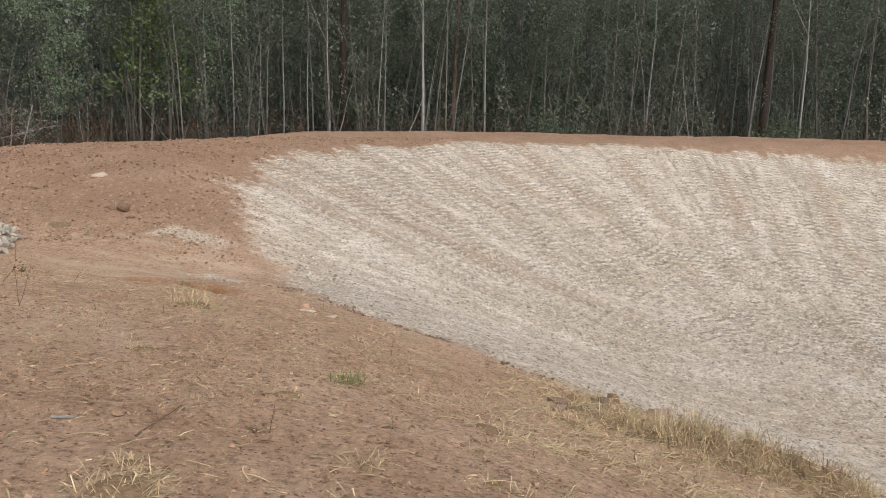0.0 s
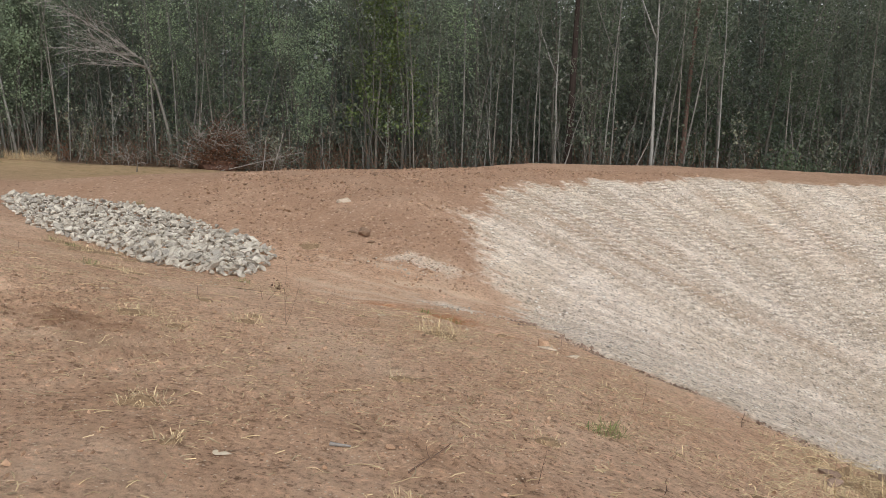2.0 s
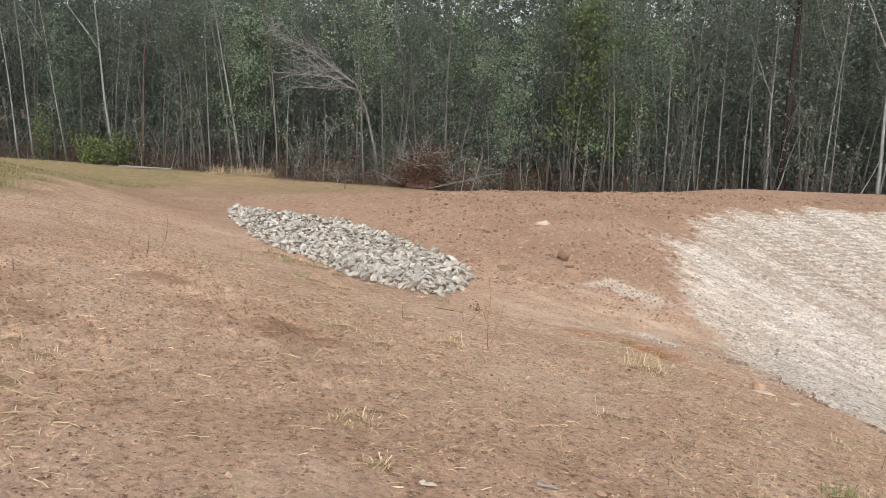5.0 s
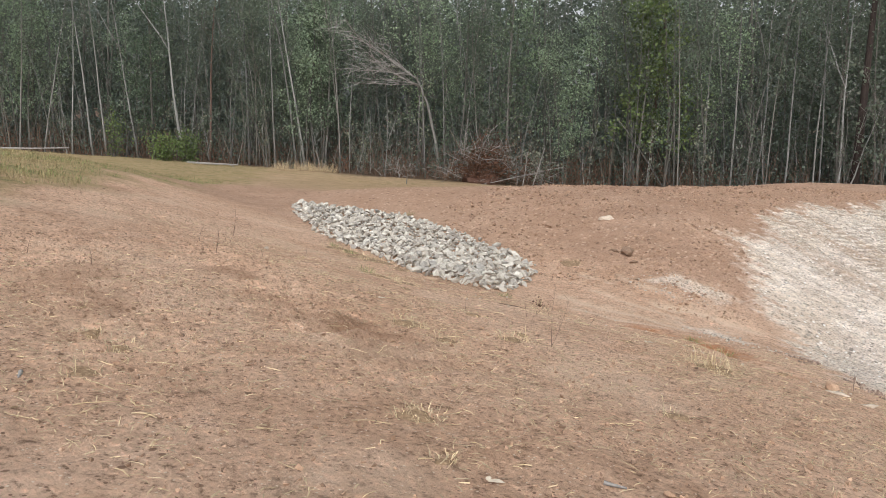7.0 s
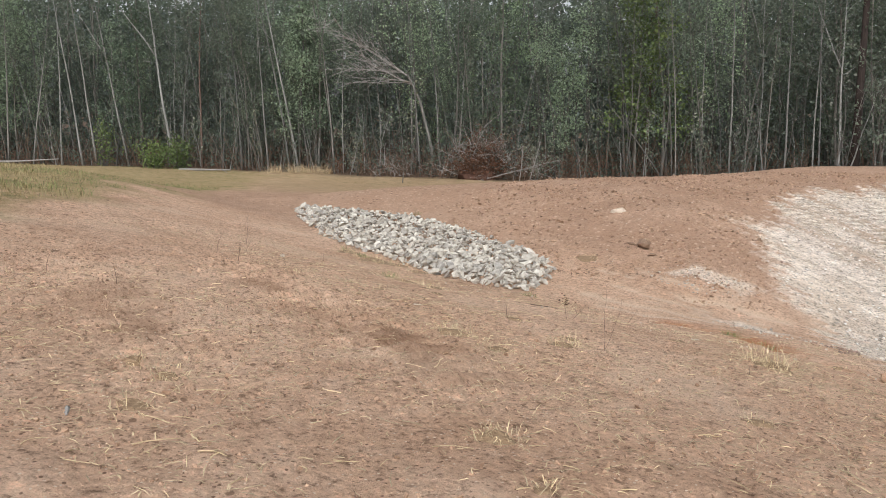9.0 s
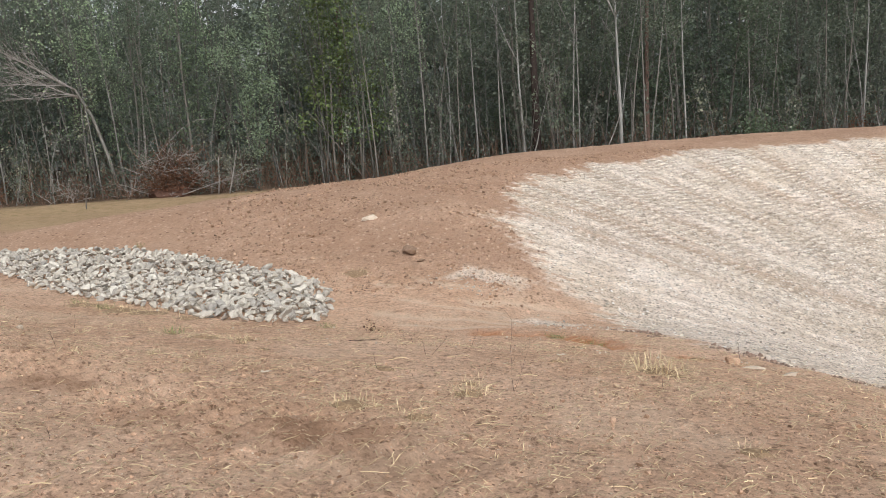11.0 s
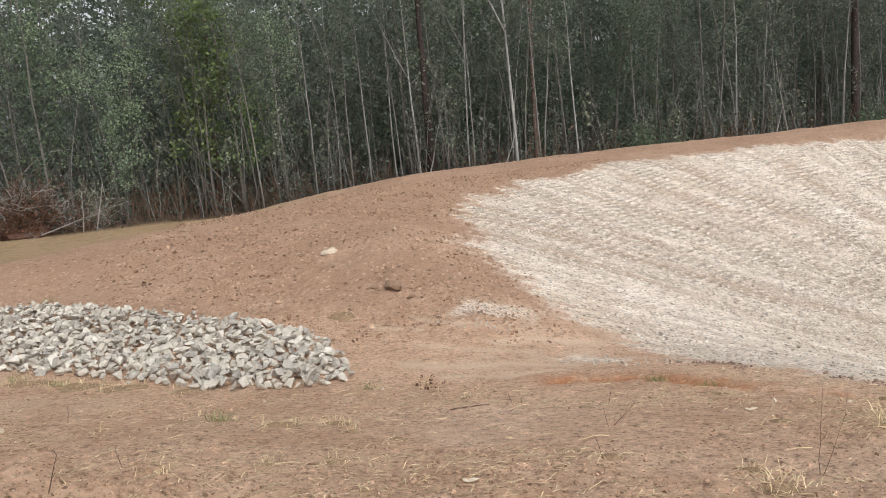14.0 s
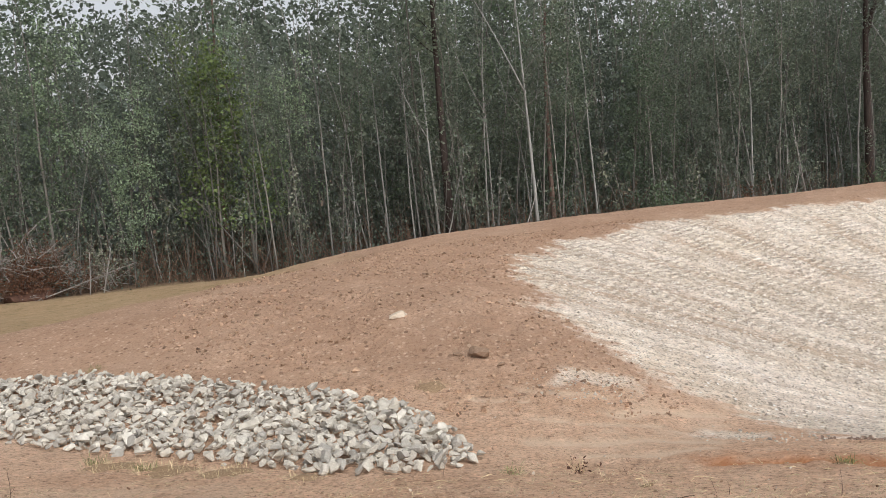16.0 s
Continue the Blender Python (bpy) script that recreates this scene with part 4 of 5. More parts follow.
def stalk_thing(name, label, category, x, y, stalks, mat, seed, leaves=0, leaf_mat=None):
    """Thin bare stems from one root: rows of lean x, lean y, length, thickness."""
    r = random.Random(seed)
    wood, foliage = Soup(), Soup()
    for lx, ly, length, thick in stalks:
        pts = crooked(r, (r.uniform(-0.03, 0.03), r.uniform(-0.03, 0.03), -0.02), (lx, ly, 1), length, 5, 0.10)
        wood.tube(pts, [thick * (1 - 0.13 * i) for i in range(6)], 4)
        for p in pts[2:]:
            tw = crooked(r, p, (r.uniform(-1, 1), r.uniform(-1, 1), 0.8), length * 0.16, 2, 0.15)
            wood.tube(tw, [thick * 0.5, thick * 0.4, thick * 0.25], 3)
            for _ in range(leaves):
                foliage.leaf(p + Vector((r.gauss(0, 0.03), r.gauss(0, 0.03), r.gauss(0, 0.03))), r, r.uniform(0.03, 0.06))
    if leaves:
        t = thing(name, label, category, (x, y, float(ground_z(x, y))))
        part("stem", wood.mesh("stem", mat), t)
        part("foliage", foliage.mesh("foliage", leaf_mat), t, "withered leaves")
        return t
    ob = new(name, wood.mesh(name, mat))
    ob.location = (x, y, float(ground_z(x, y)))
    return tagged(ob, label, category)


def lying_stick(name, label, a, b, thick, mat, seed, category="stick", lift=0.01, wander=0.06):
    r = random.Random(seed)
    za, zb = float(ground_z(*a)), float(ground_z(*b))
    p0, p1 = Vector((*a, za + lift)), Vector((*b, zb + lift))
    pts = crooked(r, (0, 0, 0), p1 - p0, (p1 - p0).length, 6, wander)
    soup = Soup()
    soup.tube(pts, [thick * (1 - 0.09 * i) for i in range(7)], 6)
    side = crooked(r, pts[3], (p1 - p0) + Vector((r.uniform(-0.5, 0.5), r.uniform(-0.5, 0.5), 0.2)) * (p1 - p0).length, (p1 - p0).length * 0.25, 3, 0.1)
    soup.tube(side, [thick * 0.5, thick * 0.4, thick * 0.3, thick * 0.2], 4)
    ob = new(name, soup.mesh(name, mat, True))
    ob.location = p0
    return tagged(ob, label, category)


def single_rock(name, label, x, y, size, mat, seed, sink=0.12):
    r = random.Random(seed)
    ob = new(name, rock_mesh(name, r, mat, 0.6, 22))
    ob.matrix_world = Matrix.LocRotScale((x, y, float(ground_z(x, y)) + size[2] * (0.3 - sink)), Euler((0.05, 0.08, r.uniform(0, 6.28))), size)
    return tagged(ob, label, "rock")


def build_bank_things():
    dry = "clump of dry straw-coloured grass on bare earth"
    for k, (x, y, rad, n, h, label) in enumerate([
            (2.3, 7.05, 0.28, 300, 0.36, "bushy clump of dry straw grass on the pond's brink"),
            (1.5, 7.55, 0.34, 220, 0.2, "flattened brown grass clump on the pond's brink"),
            (1.95, 7.1, 0.3, 180, 0.2, dry), (2.75, 7.0, 0.3, 260, 0.24, dry), (3.1, 7.0, 0.32, 260, 0.24, dry), (3.45, 6.85, 0.32, 240, 0.24, dry), (3.8, 6.65, 0.3, 240, 0.22, dry), (3.0, 6.6, 0.3, 200, 0.18, dry), (2.6, 6.6, 0.28, 160, 0.16, dry), (1.2, 6.9, 0.22, 140, 0.16, dry), (3.4, 6.3, 0.3, 200, 0.16, dry), (2.05, 6.5, 0.2, 90, 0.1, dry), (1.7, 7.35, 0.3, 220, 0.24, dry), (2.5, 7.3, 0.3, 240, 0.26, dry),
            (-1.38, 3.36, 0.19, 150, 0.2, "matted dry grass clump with a dark root ball"),
            (-2.55, 8.3, 0.26, 170, 0.3, "upright clump of pale dry grass on the bank"),
            (-0.36, 4.05, 0.1, 40, 0.16, dry), (-3.29, 4.24, 0.16, 90, 0.14, dry), (-5.64, 3.67, 0.1, 60, 0.08, dry), (-5.25, 3.64, 0.12, 80, 0.1, dry), (-4.91, 3.1, 0.13, 80, 0.13, dry),
            (-11.3, 13.1, 0.4, 160, 0.2, "dry grass along the edge of the rocks"), (-10.6, 12.95, 0.4, 170, 0.18, "dry grass along the edge of the rocks"), (-9.9, 12.55, 0.35, 150, 0.16, "dry grass along the edge of the rocks"), (-8.95, 12.0, 0.25, 70, 0.14, "dry grass along the edge of the rocks"),
            (-7.32, 9.21, 0.22, 80, 0.16, dry), (-6.87, 9.25, 0.18, 70, 0.16, dry), (-7.5, 16.03, 0.3, 110, 0.1, "flat heap of straw on the dam's foot"),
            (-4.84, 6.34, 0.2, 90, 0.17, dry), (-4.33, 6.21, 0.14, 60, 0.14, dry), (-4.1, 6.96, 0.16, 50, 0.2, dry), (-1.0, 5.2, 0.14, 40, 0.1, dry), (-2.2, 5.9, 0.15, 45, 0.1, dry), (0.4, 5.4, 0.2, 70, 0.1, dry), (1.2, 5.6, 0.2, 80, 0.12, dry)]):
        brink = x > 1.1 and y > 6.2
        tuft(x, y, rad, n, h * (1.3 if brink else 1.0), BROWN_STRAW if brink and k % 3 else STRAW, 600 + k, label, fallen=0.6 if brink else 0.85 if y < 3.4 else 0.6)
    tuft(-0.65, 5.86, 0.14, 70, 0.16, GREEN_GRASS, 690, "small tuft of green and dry grass", fallen=0.2)
    for k, (x, y) in enumerate([(-11.6, 13.4), (-10.9, 13.0), (-6.8, 11.9), (-3.6, 11.3), (-13.6, 18.9), (-8.0, 9.8), (-3.1, 11.0)]):
        tuft(x, y, 0.12, 40, 0.17, GREEN_GRASS, 700 + k, "small green grass tuft on bare earth", "green_grass_tuft", 0.1)
    r = random.Random(77)
    for k in range(46):
        x, y = r.uniform(-9.5, 2.2), r.uniform(3.2, 11.5)
        if float(lining_mask(x, y)) > 0.05 or float(bed_mask(x, y)) > -0.2:
            continue
        tuft(x, y, r.uniform(0.04, 0.12), r.randint(10, 34), r.uniform(0.06, 0.14), STRAW, 720 + k, "sparse wisp of dry grass on bare earth", fallen=0.5)

    single_rock("pale_rock", "flat pale sandstone rock on the dam's shoulder", -7.95, 19.04, (0.42, 0.36, 0.26), PALE_STONE, 41)
    single_rock("brown_rock", "brown angular rock half sunk in the dam's foot", -6.64, 17.01, (0.50, 0.38, 0.3), BROWN_STONE, 42)
    single_rock("brown_rock", "small brown rock beside a larger one", -6.35, 16.6, (0.2, 0.16, 0.12), BROWN_STONE, 43)
    single_rock("brown_rock", "small brown rock on the dam's foot", -7.0, 17.2, (0.2, 0.16, 0.12), BROWN_STONE, 44)
    single_rock("dark_clod", "dark lump of earth at the lining's edge", -1.67, 9.85, (0.22, 0.18, 0.2), CLOD, 45)
    single_rock("pale_rock", "flat pale stone at the lining's edge", -1.55, 9.3, (0.24, 0.12, 0.08), PALE_STONE, 46)
    single_rock("pale_rock", "flat pale stone at the lining's edge", -1.25, 9.15, (0.2, 0.12, 0.08), PALE_STONE, 47)
    single_rock("dark_clod", "dark lump of earth on the bank", -1.75, 4.28, (0.07, 0.06, 0.06), CLOD, 48)
    single_rock("pale_rock", "pale stone on bare earth", -9.88, 9.64, (0.14, 0.12, 0.1), PALE_STONE, 49)

    for k in range(22):
        t = r.random() ** 1.3 * 5.6
        i = int(t)
        x = BERM[i][0] + (BERM[i + 1][0] - BERM[i][0]) * (t - i) + r.gauss(0, 0.2)
        y = BERM[i][1] + (BERM[i + 1][1] - BERM[i][1]) * (t - i) + r.gauss(-0.1, 0.25)
        wide = r.uniform(0.14, 0.36)
        single_rock("sod_clump", "dark clump of scraped-up soil and dead roots", x, y, (wide, wide * 0.8, wide * 0.55), THATCH if k % 2 else EDGE_CLOD, 300 + k, 0.05)
    lying_stick("stick", "thin grey stick lying on bare earth", (-1.57, 4.05), (-1.5, 4.49), 0.006, BROWN_TWIG, 51)
    lying_stick("stick", "short pale stick lying on bare earth", (-2.06, 4.16), (-1.95, 4.2), 0.013, DEADWOOD, 52)
    lying_stick("stick", "short pale stick lying on bare earth", (-5.12, 2.86), (-5.02, 2.8), 0.014, DEADWOOD, 53)
    lying_stick("stick", "thin pale straw stalk lying on bare earth", (-0.36, 4.05), (-0.3, 4.79), 0.005, STRAW, 54)
    lying_stick("stick", "thin dark stick lying on bare earth", (-5.9, 9.9), (-5.5, 10.05), 0.008, BROWN_TWIG, 55)

    stalk_thing("dead_sapling", "two thin leafless brown stems rising from bare earth", "sapling", -3.76, 7.15, [(-0.12, 0.05, 0.6, 0.0032), (0.38, 0.1, 0.52, 0.003)], BROWN_TWIG, 61)
    stalk_thing("withered_weed", "low withered reddish-brown weed", "weed", -6.1, 11.8, [(r.uniform(-0.8, 0.8), r.uniform(-0.5, 0.5), r.uniform(0.16, 0.3), 0.004) for _ in range(10)], STRAW, 62, 1, LEAF_RUST)
    stalk_thing("dead_weed", "forked dead twig stuck in bare earth", "weed", -4.71, 8.55, [(-0.5, 0, 0.17, 0.0035), (0.8, 0.1, 0.26, 0.004)], BROWN_TWIG, 63)
    stalk_thing("dead_weed", "thin dead stem on the bank", "weed", -10.9, 9.9, [(0.25, 0, 0.45, 0.0035), (-0.2, 0.1, 0.25, 0.003)], BROWN_TWIG, 64)
    stalk_thing("dead_weed", "thin dead stem on the bank", "weed", -8.3, 7.2, [(0.35, 0, 0.3, 0.005)], BROWN_TWIG, 65)
    for k in range(34):
        x, y = r.uniform(-13, 1.8), r.uniform(4.0, 12.0)
        if float(lining_mask(x, y)) > 0.05 or float(bed_mask(x, y)) > -0.2:
            continue
        stalk_thing("dead_weed", "thin upright dead stem on bare earth", "weed", x, y, [(r.gauss(0, 0.3), r.gauss(0, 0.3), r.uniform(0.08, 0.24), 0.0035)], BROWN_TWIG, 800 + k)
    for k, (x, y) in enumerate([(-2.49, 3.7), (-3.47, 8.97), (-5.86, 7.25), (-9.2, 7.9)]):
        soup = Soup()
        soup.blade((0, 0, 0.012), (1, 0.3, 0.12), 0.09, 0.045, 0.1)
        soup.blade((0, 0, 0.012), (-0.4, 1, 0.15), 0.05, 0.03, 0.1)
        leaf = new("fallen_leaf", soup.mesh("fallen_leaf", PALE_STRAW))
        leaf.location = (x, y, float(ground_z(x, y)))
        tagged(leaf, "pale dry leaf lying on bare earth", "leaf")


def scatter(r, count, box, keep):
    """Random spots of a stretch of the plan that keep() lets stand."""
    xs = np.array([r.uniform(box[0], box[1]) for _ in range(count)])
    ys = np.array([r.uniform(box[2], box[3]) for _ in range(count)])
    ok = keep(xs, ys)
    return np.stack([xs[ok], ys[ok]], -1)


def build_litter():
    r = random.Random(88)
    soil = lambda x, y: (lining_mask(x, y) < 0.3) & (bed_mask(x, y) < -0.05)
    patchy = lambda x, y: soil(x, y) & (fbm(x * 0.8 + 5, y * 0.8, 3) > -0.08 + 0.05 * np.sin(x * 5))
    spots = np.concatenate([scatter(r, 8500, (-9.5, 2.5, 2.4, 7.5), patchy), scatter(r, 5200, (-15, 3.0, 7.0, 13.0), patchy), scatter(r, 5000, (-9.5, 2.5, 2.4, 8.0), soil)])
    scattered_rocks("clods", "small dry clods and pebbles scattered on bare earth", "clods", spots, [min(0.085, 0.009 + abs(r.gauss(0, 0.017))) for _ in spots], CLOD, 90)
    edge = scatter(r, 60000, (-5.6, 6.0, 4.5, 13.5), lambda x, y: (lining_mask(x, y) > 0.02) & (lining_mask(x, y) < 0.55) & (fbm(x * 2.1, y * 2.1, 3) > -0.02))[:2600]
    scattered_rocks("brink_clods", "dark broken clods along the lining's edge", "clods", edge, [min(0.12, 0.018 + abs(r.gauss(0, 0.028))) for _ in edge], EDGE_CLOD, 94)
    spots = scatter(r, 17000, (-13, 1, 14.5, 33), lambda x, y: soil(x, y) & (fbm(x * 0.9 + 5, y * 0.9, 3) > -0.1))
    scattered_rocks("dam_clods", "crumbled clods on the dam's brown shoulder", "clods", spots, [min(0.22, 0.022 + abs(r.gauss(0, 0.042))) for _ in spots], DAM_CLOD, 91)
    spots = np.concatenate([scatter(r, 9500, (-5.5, 14, 8, 33), lambda x, y: lining_mask(x, y) > 0.4), scatter(r, 700, (-6.2, -2.6, 12.7, 16.6), lambda x, y: (np.hypot((x + 3.5) / 0.8, (y - 13.4) / 0.6) < 1) | (np.hypot((x + 5.2) / 0.9, (y - 15.7) / 0.8) < 1))])
    scattered_rocks("lining_gravel", "crushed pale limestone lining the pond", "gravel", spots, [min(0.13, 0.03 + abs(r.gauss(0, 0.022))) for _ in spots], GRAVEL, 92)
    spots = scatter(r, 260, (-8, 1, 9, 22), soil)
    scattered_rocks("pale_pebbles", "pale pebbles on bare earth", "pebbles", spots, [r.uniform(0.02, 0.06) for _ in spots], PALE_STONE, 93)
    # straw lying about
    straw = Soup()
    spots = np.concatenate([scatter(r, 9000, (-8.5, 3.5, 2.4, 8.0), patchy), scatter(r, 6500, (-12, 3.0, 7.5, 12.5), patchy), scatter(r, 4200, (0.4, 4.9, 4.9, 8.0), soil)])
    for (x, y), z in zip(spots, ground_z(spots[:, 0], spots[:, 1])):
        a = r.gauss(0.2, 0.9)
        straw.blade((x, y, z + 0.008), (math.cos(a), math.sin(a), r.uniform(-0.05, 0.3)), 0.03 + abs(r.gauss(0, 0.075)), r.uniform(0.004, 0.008), 0.15)
    on_brink = lambda x, y: line_distance(x, y, BERM) < 0.25 + 0.5 * value_noise(x * 3, y * 3)
    curls = np.concatenate([scatter(r, 1500, (-8.5, 3.5, 2.4, 8.0), soil), scatter(r, 700, (-12, 2.0, 8.0, 12.0), soil), scatter(r, 9000, (0.8, 5.4, 4.9, 8.8), on_brink)[:1500]])
    bristling = line_distance(curls[:, 0], curls[:, 1], BERM) < 0.6
    for (x, y), z, wild in zip(curls, ground_z(curls[:, 0], curls[:, 1]), bristling):
        a, length = r.uniform(0, 6.283), r.uniform(0.12, 0.4) if wild else 0.05 + abs(r.gauss(0, 0.09))
        p = Vector((x, y, z + 0.01))
        way = Vector((math.cos(a), math.sin(a), r.uniform(0.1, 1.0) if wild else r.uniform(0, 0.25)))
        pts = [p]
        for i in range(4):
            way = (way + Vector((r.gauss(0, 0.3), r.gauss(0, 0.3), -0.35 if wild else -0.12))).normalized()
            p = p + way * length / 4
            p.z = max(p.z, z - 0.02)
            pts.append(p.copy())
        w = r.uniform(0.0022, 0.004)
        straw.tube(pts, [w, w, w * 0.9, w * 0.8, w * 0.5], 3)
    tagged(new("straw_litter", straw.mesh("straw_litter", STRAW)), "loose dry straw scattered over bare earth", "straw", kind="stuff")
    # the grassy verge
    dry, green = Soup(), Soup()
    verge = lambda x, y: (verge_depth(x, y) + 3.0 * fbm(x * 0.7 + 3, y * 0.7, 4) > 0.4) & (bed_mask(x, y) < -0.3)
    spots = scatter(r, 17000, (-40, -13.5, 5.0, 26), verge)
    strip = scatter(r, 5200, (-62, -24, 22, 43), lambda x, y: (treeline(x) - y < 3.5) & (treeline(x) - y > -0.8) & (fbm(x * 0.3, y * 0.3 + 8, 2) > -0.06))
    for (x, y), z in zip(np.concatenate([spots, strip]), np.concatenate([ground_z(spots[:, 0], spots[:, 1]), ground_z(strip[:, 0], strip[:, 1])])):
        lush = value_noise(np.array(x * 0.35), np.array(y * 0.35)) > 0.42
        tall = 0.05 + 0.16 * float(value_noise(np.array(x * 0.5 + 9), np.array(y * 0.5)))
        for _ in range(3):
            (green if lush and r.random() < 0.7 else dry).blade((x + r.uniform(-0.1, 0.1), y + r.uniform(-0.1, 0.1), z - 0.01), (r.gauss(0, 0.4), r.gauss(0, 0.4), 1), tall * r.uniform(0.5, 1.3), r.uniform(0.007, 0.014), 0.25)
    tagged(new("dry_grass", dry.mesh("dry_grass", VERGE_GRASS)), "knee-high dry grass along the verge", "grass", kind="stuff")
    tagged(new("green_grass", green.mesh("green_grass", GREEN_GRASS)), "patches of green grass on the verge", "grass", kind="stuff")


def shrub(name, label, x, y, wide, tall, leaves, mat, seed, leaf_size=0.16):
    r = random.Random(seed)
    wood, crown = Soup(), Soup()
    tips = []
    for _ in range(12):
        pts = crooked(r, (r.gauss(0, 0.12), r.gauss(0, 0.12), -0.05), (r.gauss(0, 0.5) * wide / tall, r.gauss(0, 0.5) * wide / tall, 1), tall * r.uniform(0.6, 1.0), 4, 0.15)
        wood.tube(pts, [0.022, 0.018, 0.014, 0.01, 0.005], 4)
        tips += pts[1:]
    for _ in range(leaves):
        crown.leaf(r.choice(tips) + Vector((r.gauss(0, 0.14 * wide), r.gauss(0, 0.14 * wide), r.gauss(0, 0.1 * tall))), r, leaf_size * r.uniform(0.6, 1.3))
    t = thing(name, label, "shrub", (x, y, float(ground_z(x, y))))
    part("stem", wood.mesh("stem", BARK_GREY), t)
    part("foliage", crown.mesh("foliage", mat), t)


def build_forest_edge_things():
    r = random.Random(64)
    right, ahead = Vector((0.86, 0.51, 0)), Vector((-0.51, 0.86, 0))
    # uprooted heap
    x, y = -25.6, 43.6
    pile = thing("brush_pile", "heap of uprooted red-brown brush and roots with clinging soil", "brush pile", (x, y, float(ground_z(x, y))))
    bm = bmesh.new()
    bmesh.ops.create_icosphere(bm, subdivisions=3, radius=1.0)
    for v in bm.verts:
        lump = 1 + 0.35 * noise.noise(v.co * 1.7) + 0.2 * noise.noise(v.co * 4.5)
        v.co = Vector((v.co.x * 1.25, v.co.y * 0.7, v.co.z * 0.55 + 0.05)) * lump
    me = bpy.data.meshes.new("soil")
    bm.to_mesh(me)
    bm.free()
    me.materials.append(RED_SOIL)
    part("soil", me, pile, "red clinging soil")
    twig_meshes = []
    for k in range(8):
        soup = Soup()
        pts = crooked(r, (0, 0, 0), (1, 0, 0.1), r.uniform(1.2, 2.6), 5, 0.14)
        soup.tube(pts, [0.03 * (1 - 0.16 * i) for i in range(6)], 5)
        for p in pts[1:]:
            tw = crooked(r, p, (r.uniform(0, 1), r.uniform(-1, 1), r.uniform(-0.4, 1)), 0.6, 3, 0.2)
            soup.tube(tw, [0.012, 0.01, 0.007, 0.004], 4)
        twig_meshes.append(soup.mesh("branch", BROWN_TWIG if k % 2 else DEADWOOD))
    for k in range(230):
        s = r.uniform(-2.2, 4.2) if k % 2 else r.gauss(0, 0.9)
        h = max(0.1, (2.2 if abs(s) < 1.5 else 0.75) * r.random())
        at = right * s + ahead * r.uniform(-0.9, 0.7) + Vector((0, 0, h))
        part("branch", r.choice(twig_meshes), pile, m=Matrix.LocRotScale(at, Euler((r.uniform(-0.6, 0.6), r.uniform(-1.1, 0.6), r.uniform(0, 6.28))), (r.uniform(0.5, 0.95),) * 3))
    rust = Soup()
    for _ in range(2400):
        rust.leaf(right * r.gauss(0.2, 0.8) + ahead * r.gauss(-0.3, 0.5) + Vector((0, 0, 0.4 + abs(r.gauss(0, 0.85)))), r, r.uniform(0.08, 0.16))
    part("foliage", rust.mesh("foliage", LEAF_RUST), pile, "withered rusty leaves")

    bx, by = -30.4, 42.0
    heap = thing("brush_pile", "low tangle of bare grey-brown twigs by the forest", "brush pile", (bx, by, float(ground_z(bx, by))))
    for k in range(80):
        at = right * r.gauss(0, 0.9) + ahead * r.uniform(-0.4, 0.5) + Vector((0, 0, 0.05 + 0.9 * r.random() ** 1.6))
        part("branch", r.choice(twig_meshes), heap, m=Matrix.LocRotScale(at, Euler((r.uniform(-0.6, 0.6), r.uniform(-0.9, 0.5), r.uniform(0, 6.28))), (r.uniform(0.3, 0.65),) * 3))

    def pole(name, label, base, up, thick, mat, category, branches=0):
        bx, by = base
        z = float(ground_z(bx, by))
        soup = Soup()
        pts = crooked(r, (0, 0, 0), up, Vector(up).length, 6, 0.03)
        soup.tube(pts, [thick * (1 - 0.1 * i) for i in range(7)], 6)
        for _ in range(branches):
            q = pts[r.randint(2, 5)]
            soup.tube(crooked(r, q, Vector(up).normalized() + Vector((r.uniform(-0.8, 0.8), r.uniform(-0.8, 0.8), r.uniform(-0.5, 0.5))), Vector(up).length * 0.25, 3, 0.1), [thick * 0.4, thick * 0.3, thick * 0.2, thick * 0.1], 4)
        ob = new(name, soup.mesh(name, mat, True))
        ob.location = (bx, by, z)
        return tagged(ob, label, category)

    pole("fallen_log", "long bleached branch leaning on the brush pile", (-25.0, 42.9), right * 4.6 + Vector((0, 0, 1.2)), 0.032, DEADWOOD, "branch", 3)
    pole("leaning_dead_tree", "dead grey trunk leaning among the trees", (-15.2, 46.9), right * -3.1 + Vector((0, 0, 4.4)), 0.055, BARK_GREY, "trunk", 3)
    pole("leaning_pole", "thin dead branch leaning against a tree", (-2.1, 42.0), right * 1.2 + Vector((0, 0, 2.4)), 0.03, DEADWOOD, "branch")
    pole("fallen_log", "weathered log lying in the grass by the forest", (-45.6, 38.3), Vector((4.2, 0.9, 0.1)), 0.10, DEADWOOD, "log", 2)
    pole("fallen_log", "thin weathered log lying by the forest", (-57.0, 30.6), Vector((5.2, 3.0, 0.1)), 0.09, DEADWOOD, "log", 1)
    pole("marker_stake", "short dark wooden stake in bare earth", (-27.7, 38.7), Vector((0, 0, 0.65)), 0.035, BARK_GREY, "stake")
    for k, (bx, by, lean, tall) in enumerate(((12.2, 45.2, 0.9, 2.2), (11.6, 45.4, -0.8, 1.9), (-22.2, 43.6, 0.6, 2.3), (-22.9, 43.7, 0.25, 2.0), (13.6, 46.0, -1.6, 4.6))):
        pole("leaning_pole", "bleached dead branch leaning at the forest edge", (bx, by), right * lean + Vector((0, 0, tall)), 0.035, DEADWOOD, "branch", 2)
    # arching bare branch over the brush
    soup = Soup()
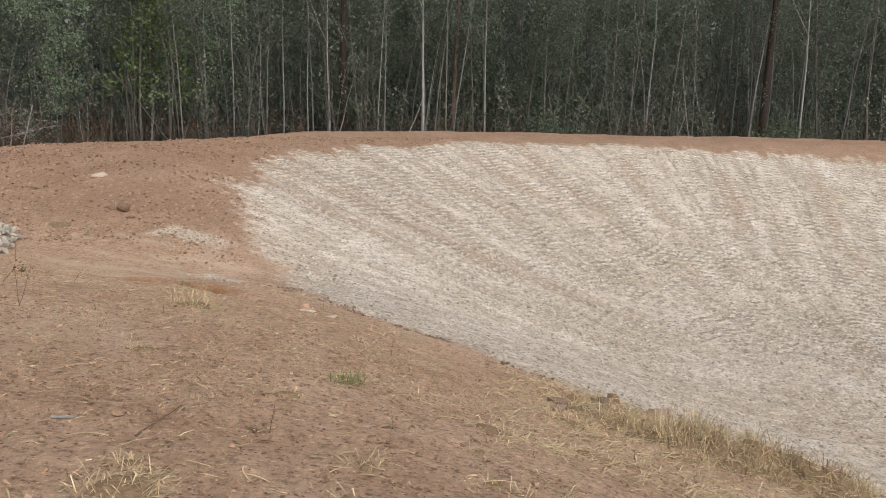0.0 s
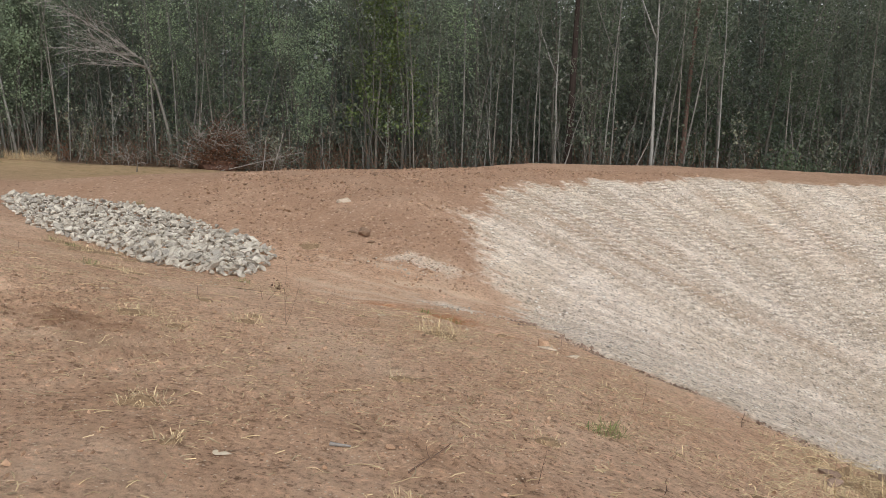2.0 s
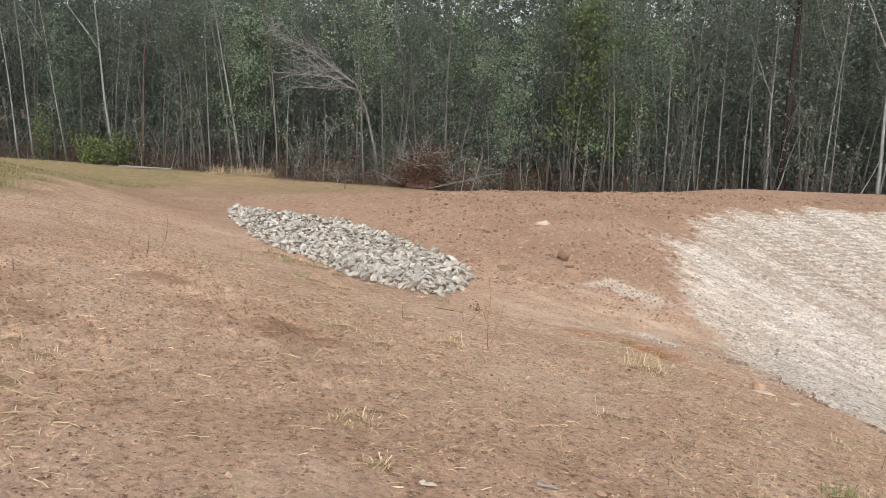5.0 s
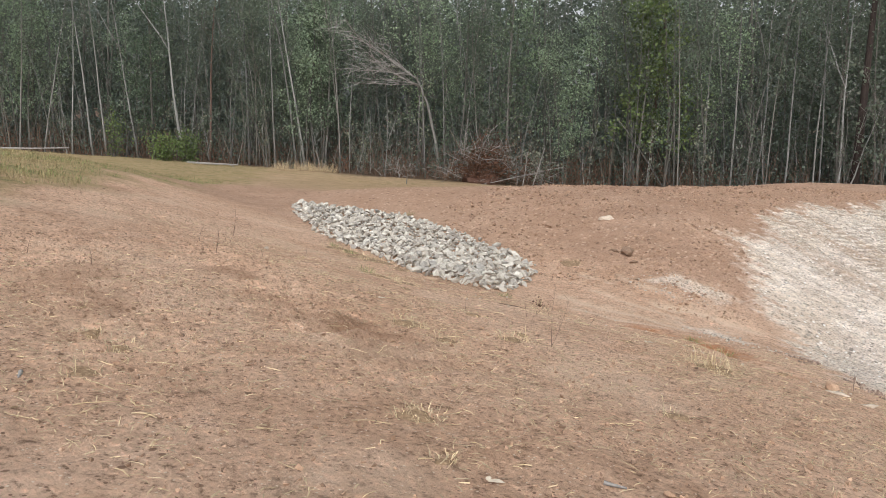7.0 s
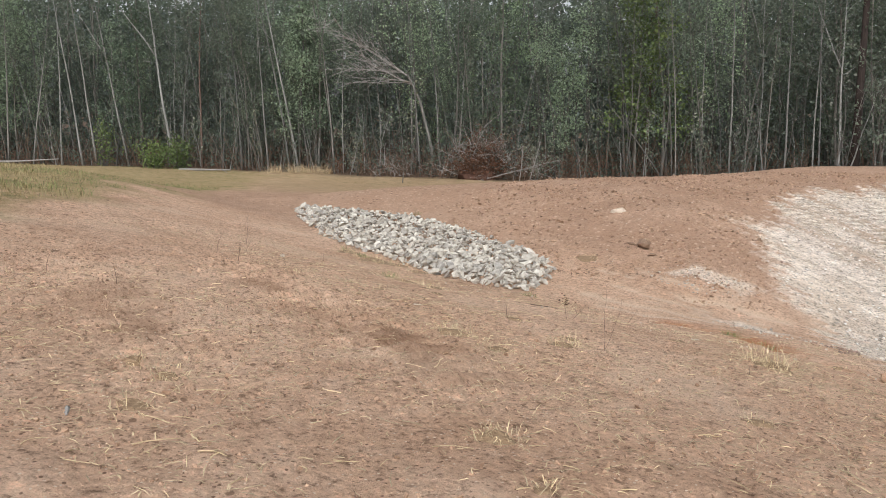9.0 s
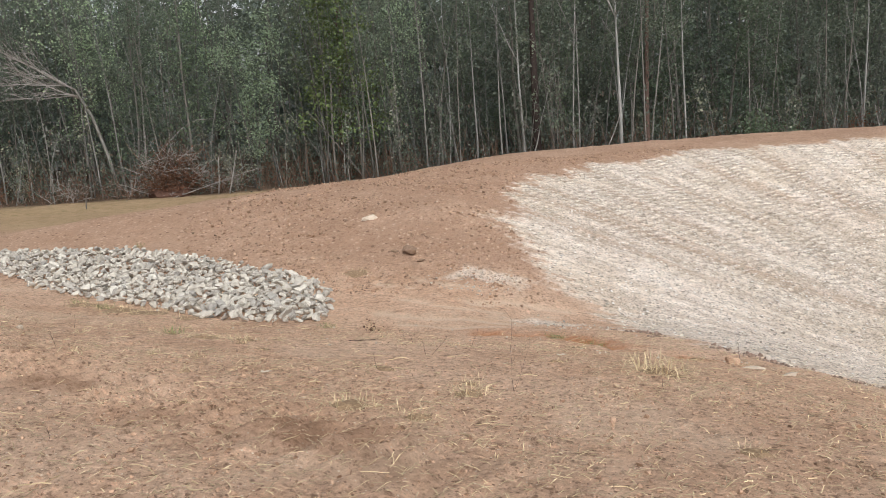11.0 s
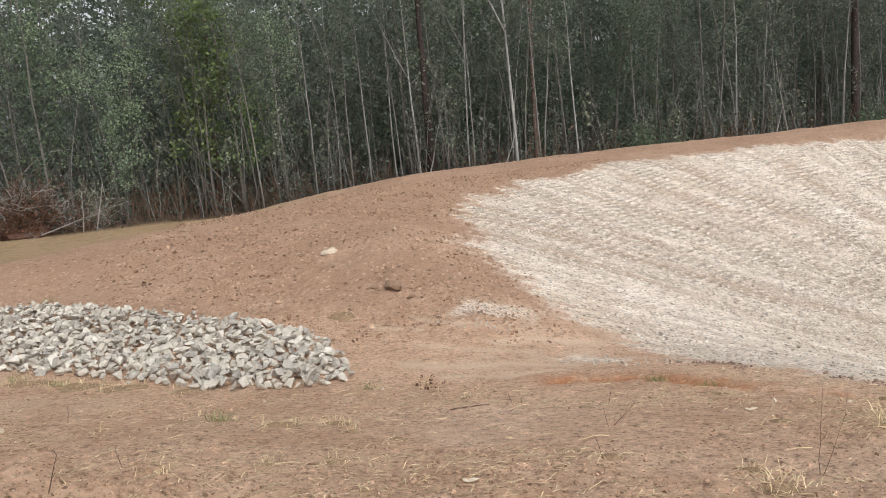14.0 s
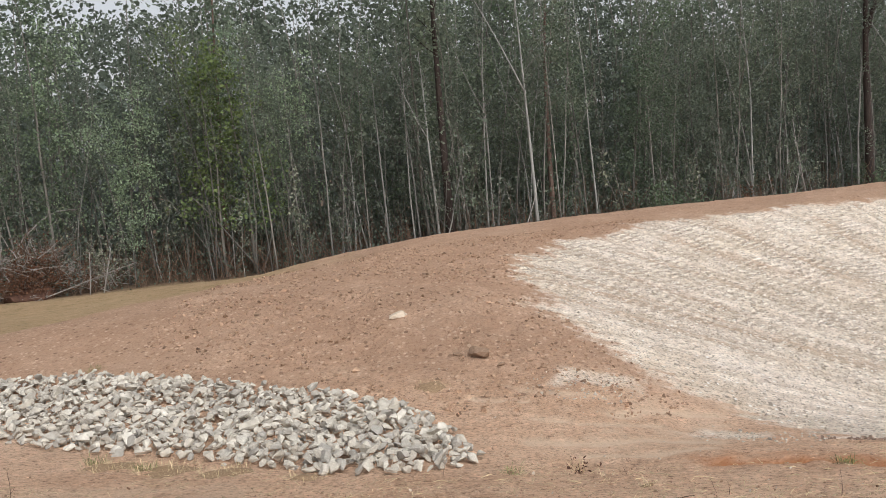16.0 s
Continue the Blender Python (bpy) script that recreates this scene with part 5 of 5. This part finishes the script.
    arch = [right * (2.9 * t) + Vector((0, 0, 2.6 + 1.5 * math.sin(min(1, t * 1.2) * 1.7))) for t in (0, 0.17, 0.34, 0.5, 0.67, 0.84, 1.0)]
    soup.tube([right * -0.3 - Vector((0, 0, 0.1))] + arch, [0.05, 0.045, 0.04, 0.036, 0.032, 0.028, 0.022, 0.015], 5)
    ob = new("arching_sapling", soup.mesh("arching_sapling", DEADWOOD, True))
    ob.location = (-26.6, 45.2, float(ground_z(-26.6, 45.2)))
    tagged(ob, "bare pale branch arching over the brush", "branch")

    # a bare tree bent over the edge, its dry branches trailing
    bx, by = -29.4, 44.9
    wood = Soup()
    trunk = [Vector((0, 0, -0.2)), right * -0.4 + Vector((0, 0, 2.2)), right * -1.0 + Vector((0, 0, 4.6)), right * -1.7 + Vector((0, 0, 6.1)), right * -2.9 + Vector((0, 0, 7.0))]
    wood.tube(trunk, [0.12, 0.10, 0.09, 0.075, 0.05], 6)
    bare = thing("bare_tree", "dead grey tree bent over with long trailing bare branches", "tree", (bx, by, float(ground_z(bx, by))))
    for k in range(15):
        limbs = Soup()
        start = trunk[3].lerp(trunk[4], r.random()) if k % 3 else trunk[2].lerp(trunk[3], r.uniform(0.5, 1.0))
        way = right * -1.0 + Vector((0, 0, r.uniform(-0.1, 0.75))) + ahead * r.uniform(-0.7, 0.5)
        limb = crooked(r, start, way, r.uniform(2.0, 7.5), 6, 0.13)
        limbs.tube(limb, [0.042 * (1 - 0.14 * i) for i in range(7)], 4)
        for p in limb[2:]:
            for _ in range(2):
                tw = crooked(r, p, way.normalized() + Vector((r.gauss(0, 0.4), r.gauss(0, 0.4), r.gauss(0, 0.5))), r.uniform(0.7, 1.8), 3, 0.1)
                limbs.tube(tw, [0.018, 0.015, 0.011, 0.006], 3)
        part("branch", limbs.mesh("branch", DEADWOOD), bare)
    part("trunk", wood.mesh("trunk", BARK_GREY, True), bare)

    shrub("green_shrub", "leafy bright green shrub at the forest edge", -47.6, 38.0, 1.4, 2.0, 1100, LEAF_LIGHT, 71)
    shrub("green_shrub", "leafy bright green shrub at the forest edge", -46.0, 38.7, 1.5, 2.4, 1200, LEAF_LIGHT, 72)
    shrub("green_shrub", "tall thin bright green shrub at the forest edge", -51.0, 36.4, 1.0, 3.4, 500, LEAF_LIGHT, 73)
    shrub("pale_shrub", "shrub with pale grey-green leaves at the forest edge", -34.5, 43.2, 1.5, 3.4, 420, LEAF_PALE, 74, 0.14)
    shrub("pale_shrub", "shrub with pale grey-green leaves beside the brush pile", -22.6, 45.2, 1.5, 2.8, 500, LEAF_PALE, 75, 0.14)
    shrub("rusty_shrub", "small shrub with withered rusty leaves", -35.6, 42.6, 0.9, 1.2, 260, LEAF_RUST, 76, 0.12)
    shrub("green_shrub", "low dark green shrub behind the dam", 5.4, 44.9, 2.0, 2.2, 900, LEAF_GREEN, 77)
    shrub("green_shrub", "low olive shrub behind the dam", 7.2, 45.4, 1.8, 1.9, 800, LEAF_GREEN, 78)
    shrub("green_shrub", "leafy green shrub behind the dam", 18.5, 47.6, 2.6, 2.4, 1200, LEAF_GREEN, 79)
    shrub("green_shrub", "leafy green shrub behind the dam", 21.5, 48.2, 2.6, 2.2, 1200, LEAF_GREEN, 80)
    shrub("brown_shrub", "twiggy brown shrub behind the dam", 10.5, 46.2, 2.4, 2.4, 500, LEAF_RUST, 81, 0.1)
    for k, (x, y) in enumerate([(-37.0, 40.2), (-36.2, 40.6), (-35.4, 41.0), (-38.2, 39.6)]):
        tuft(x, y, 0.5, 220, 0.95, STRAW, 860 + k, "tall clump of dry grass by the forest", fallen=0.05)


build_bank_things()
build_litter()
build_forest_edge_things()
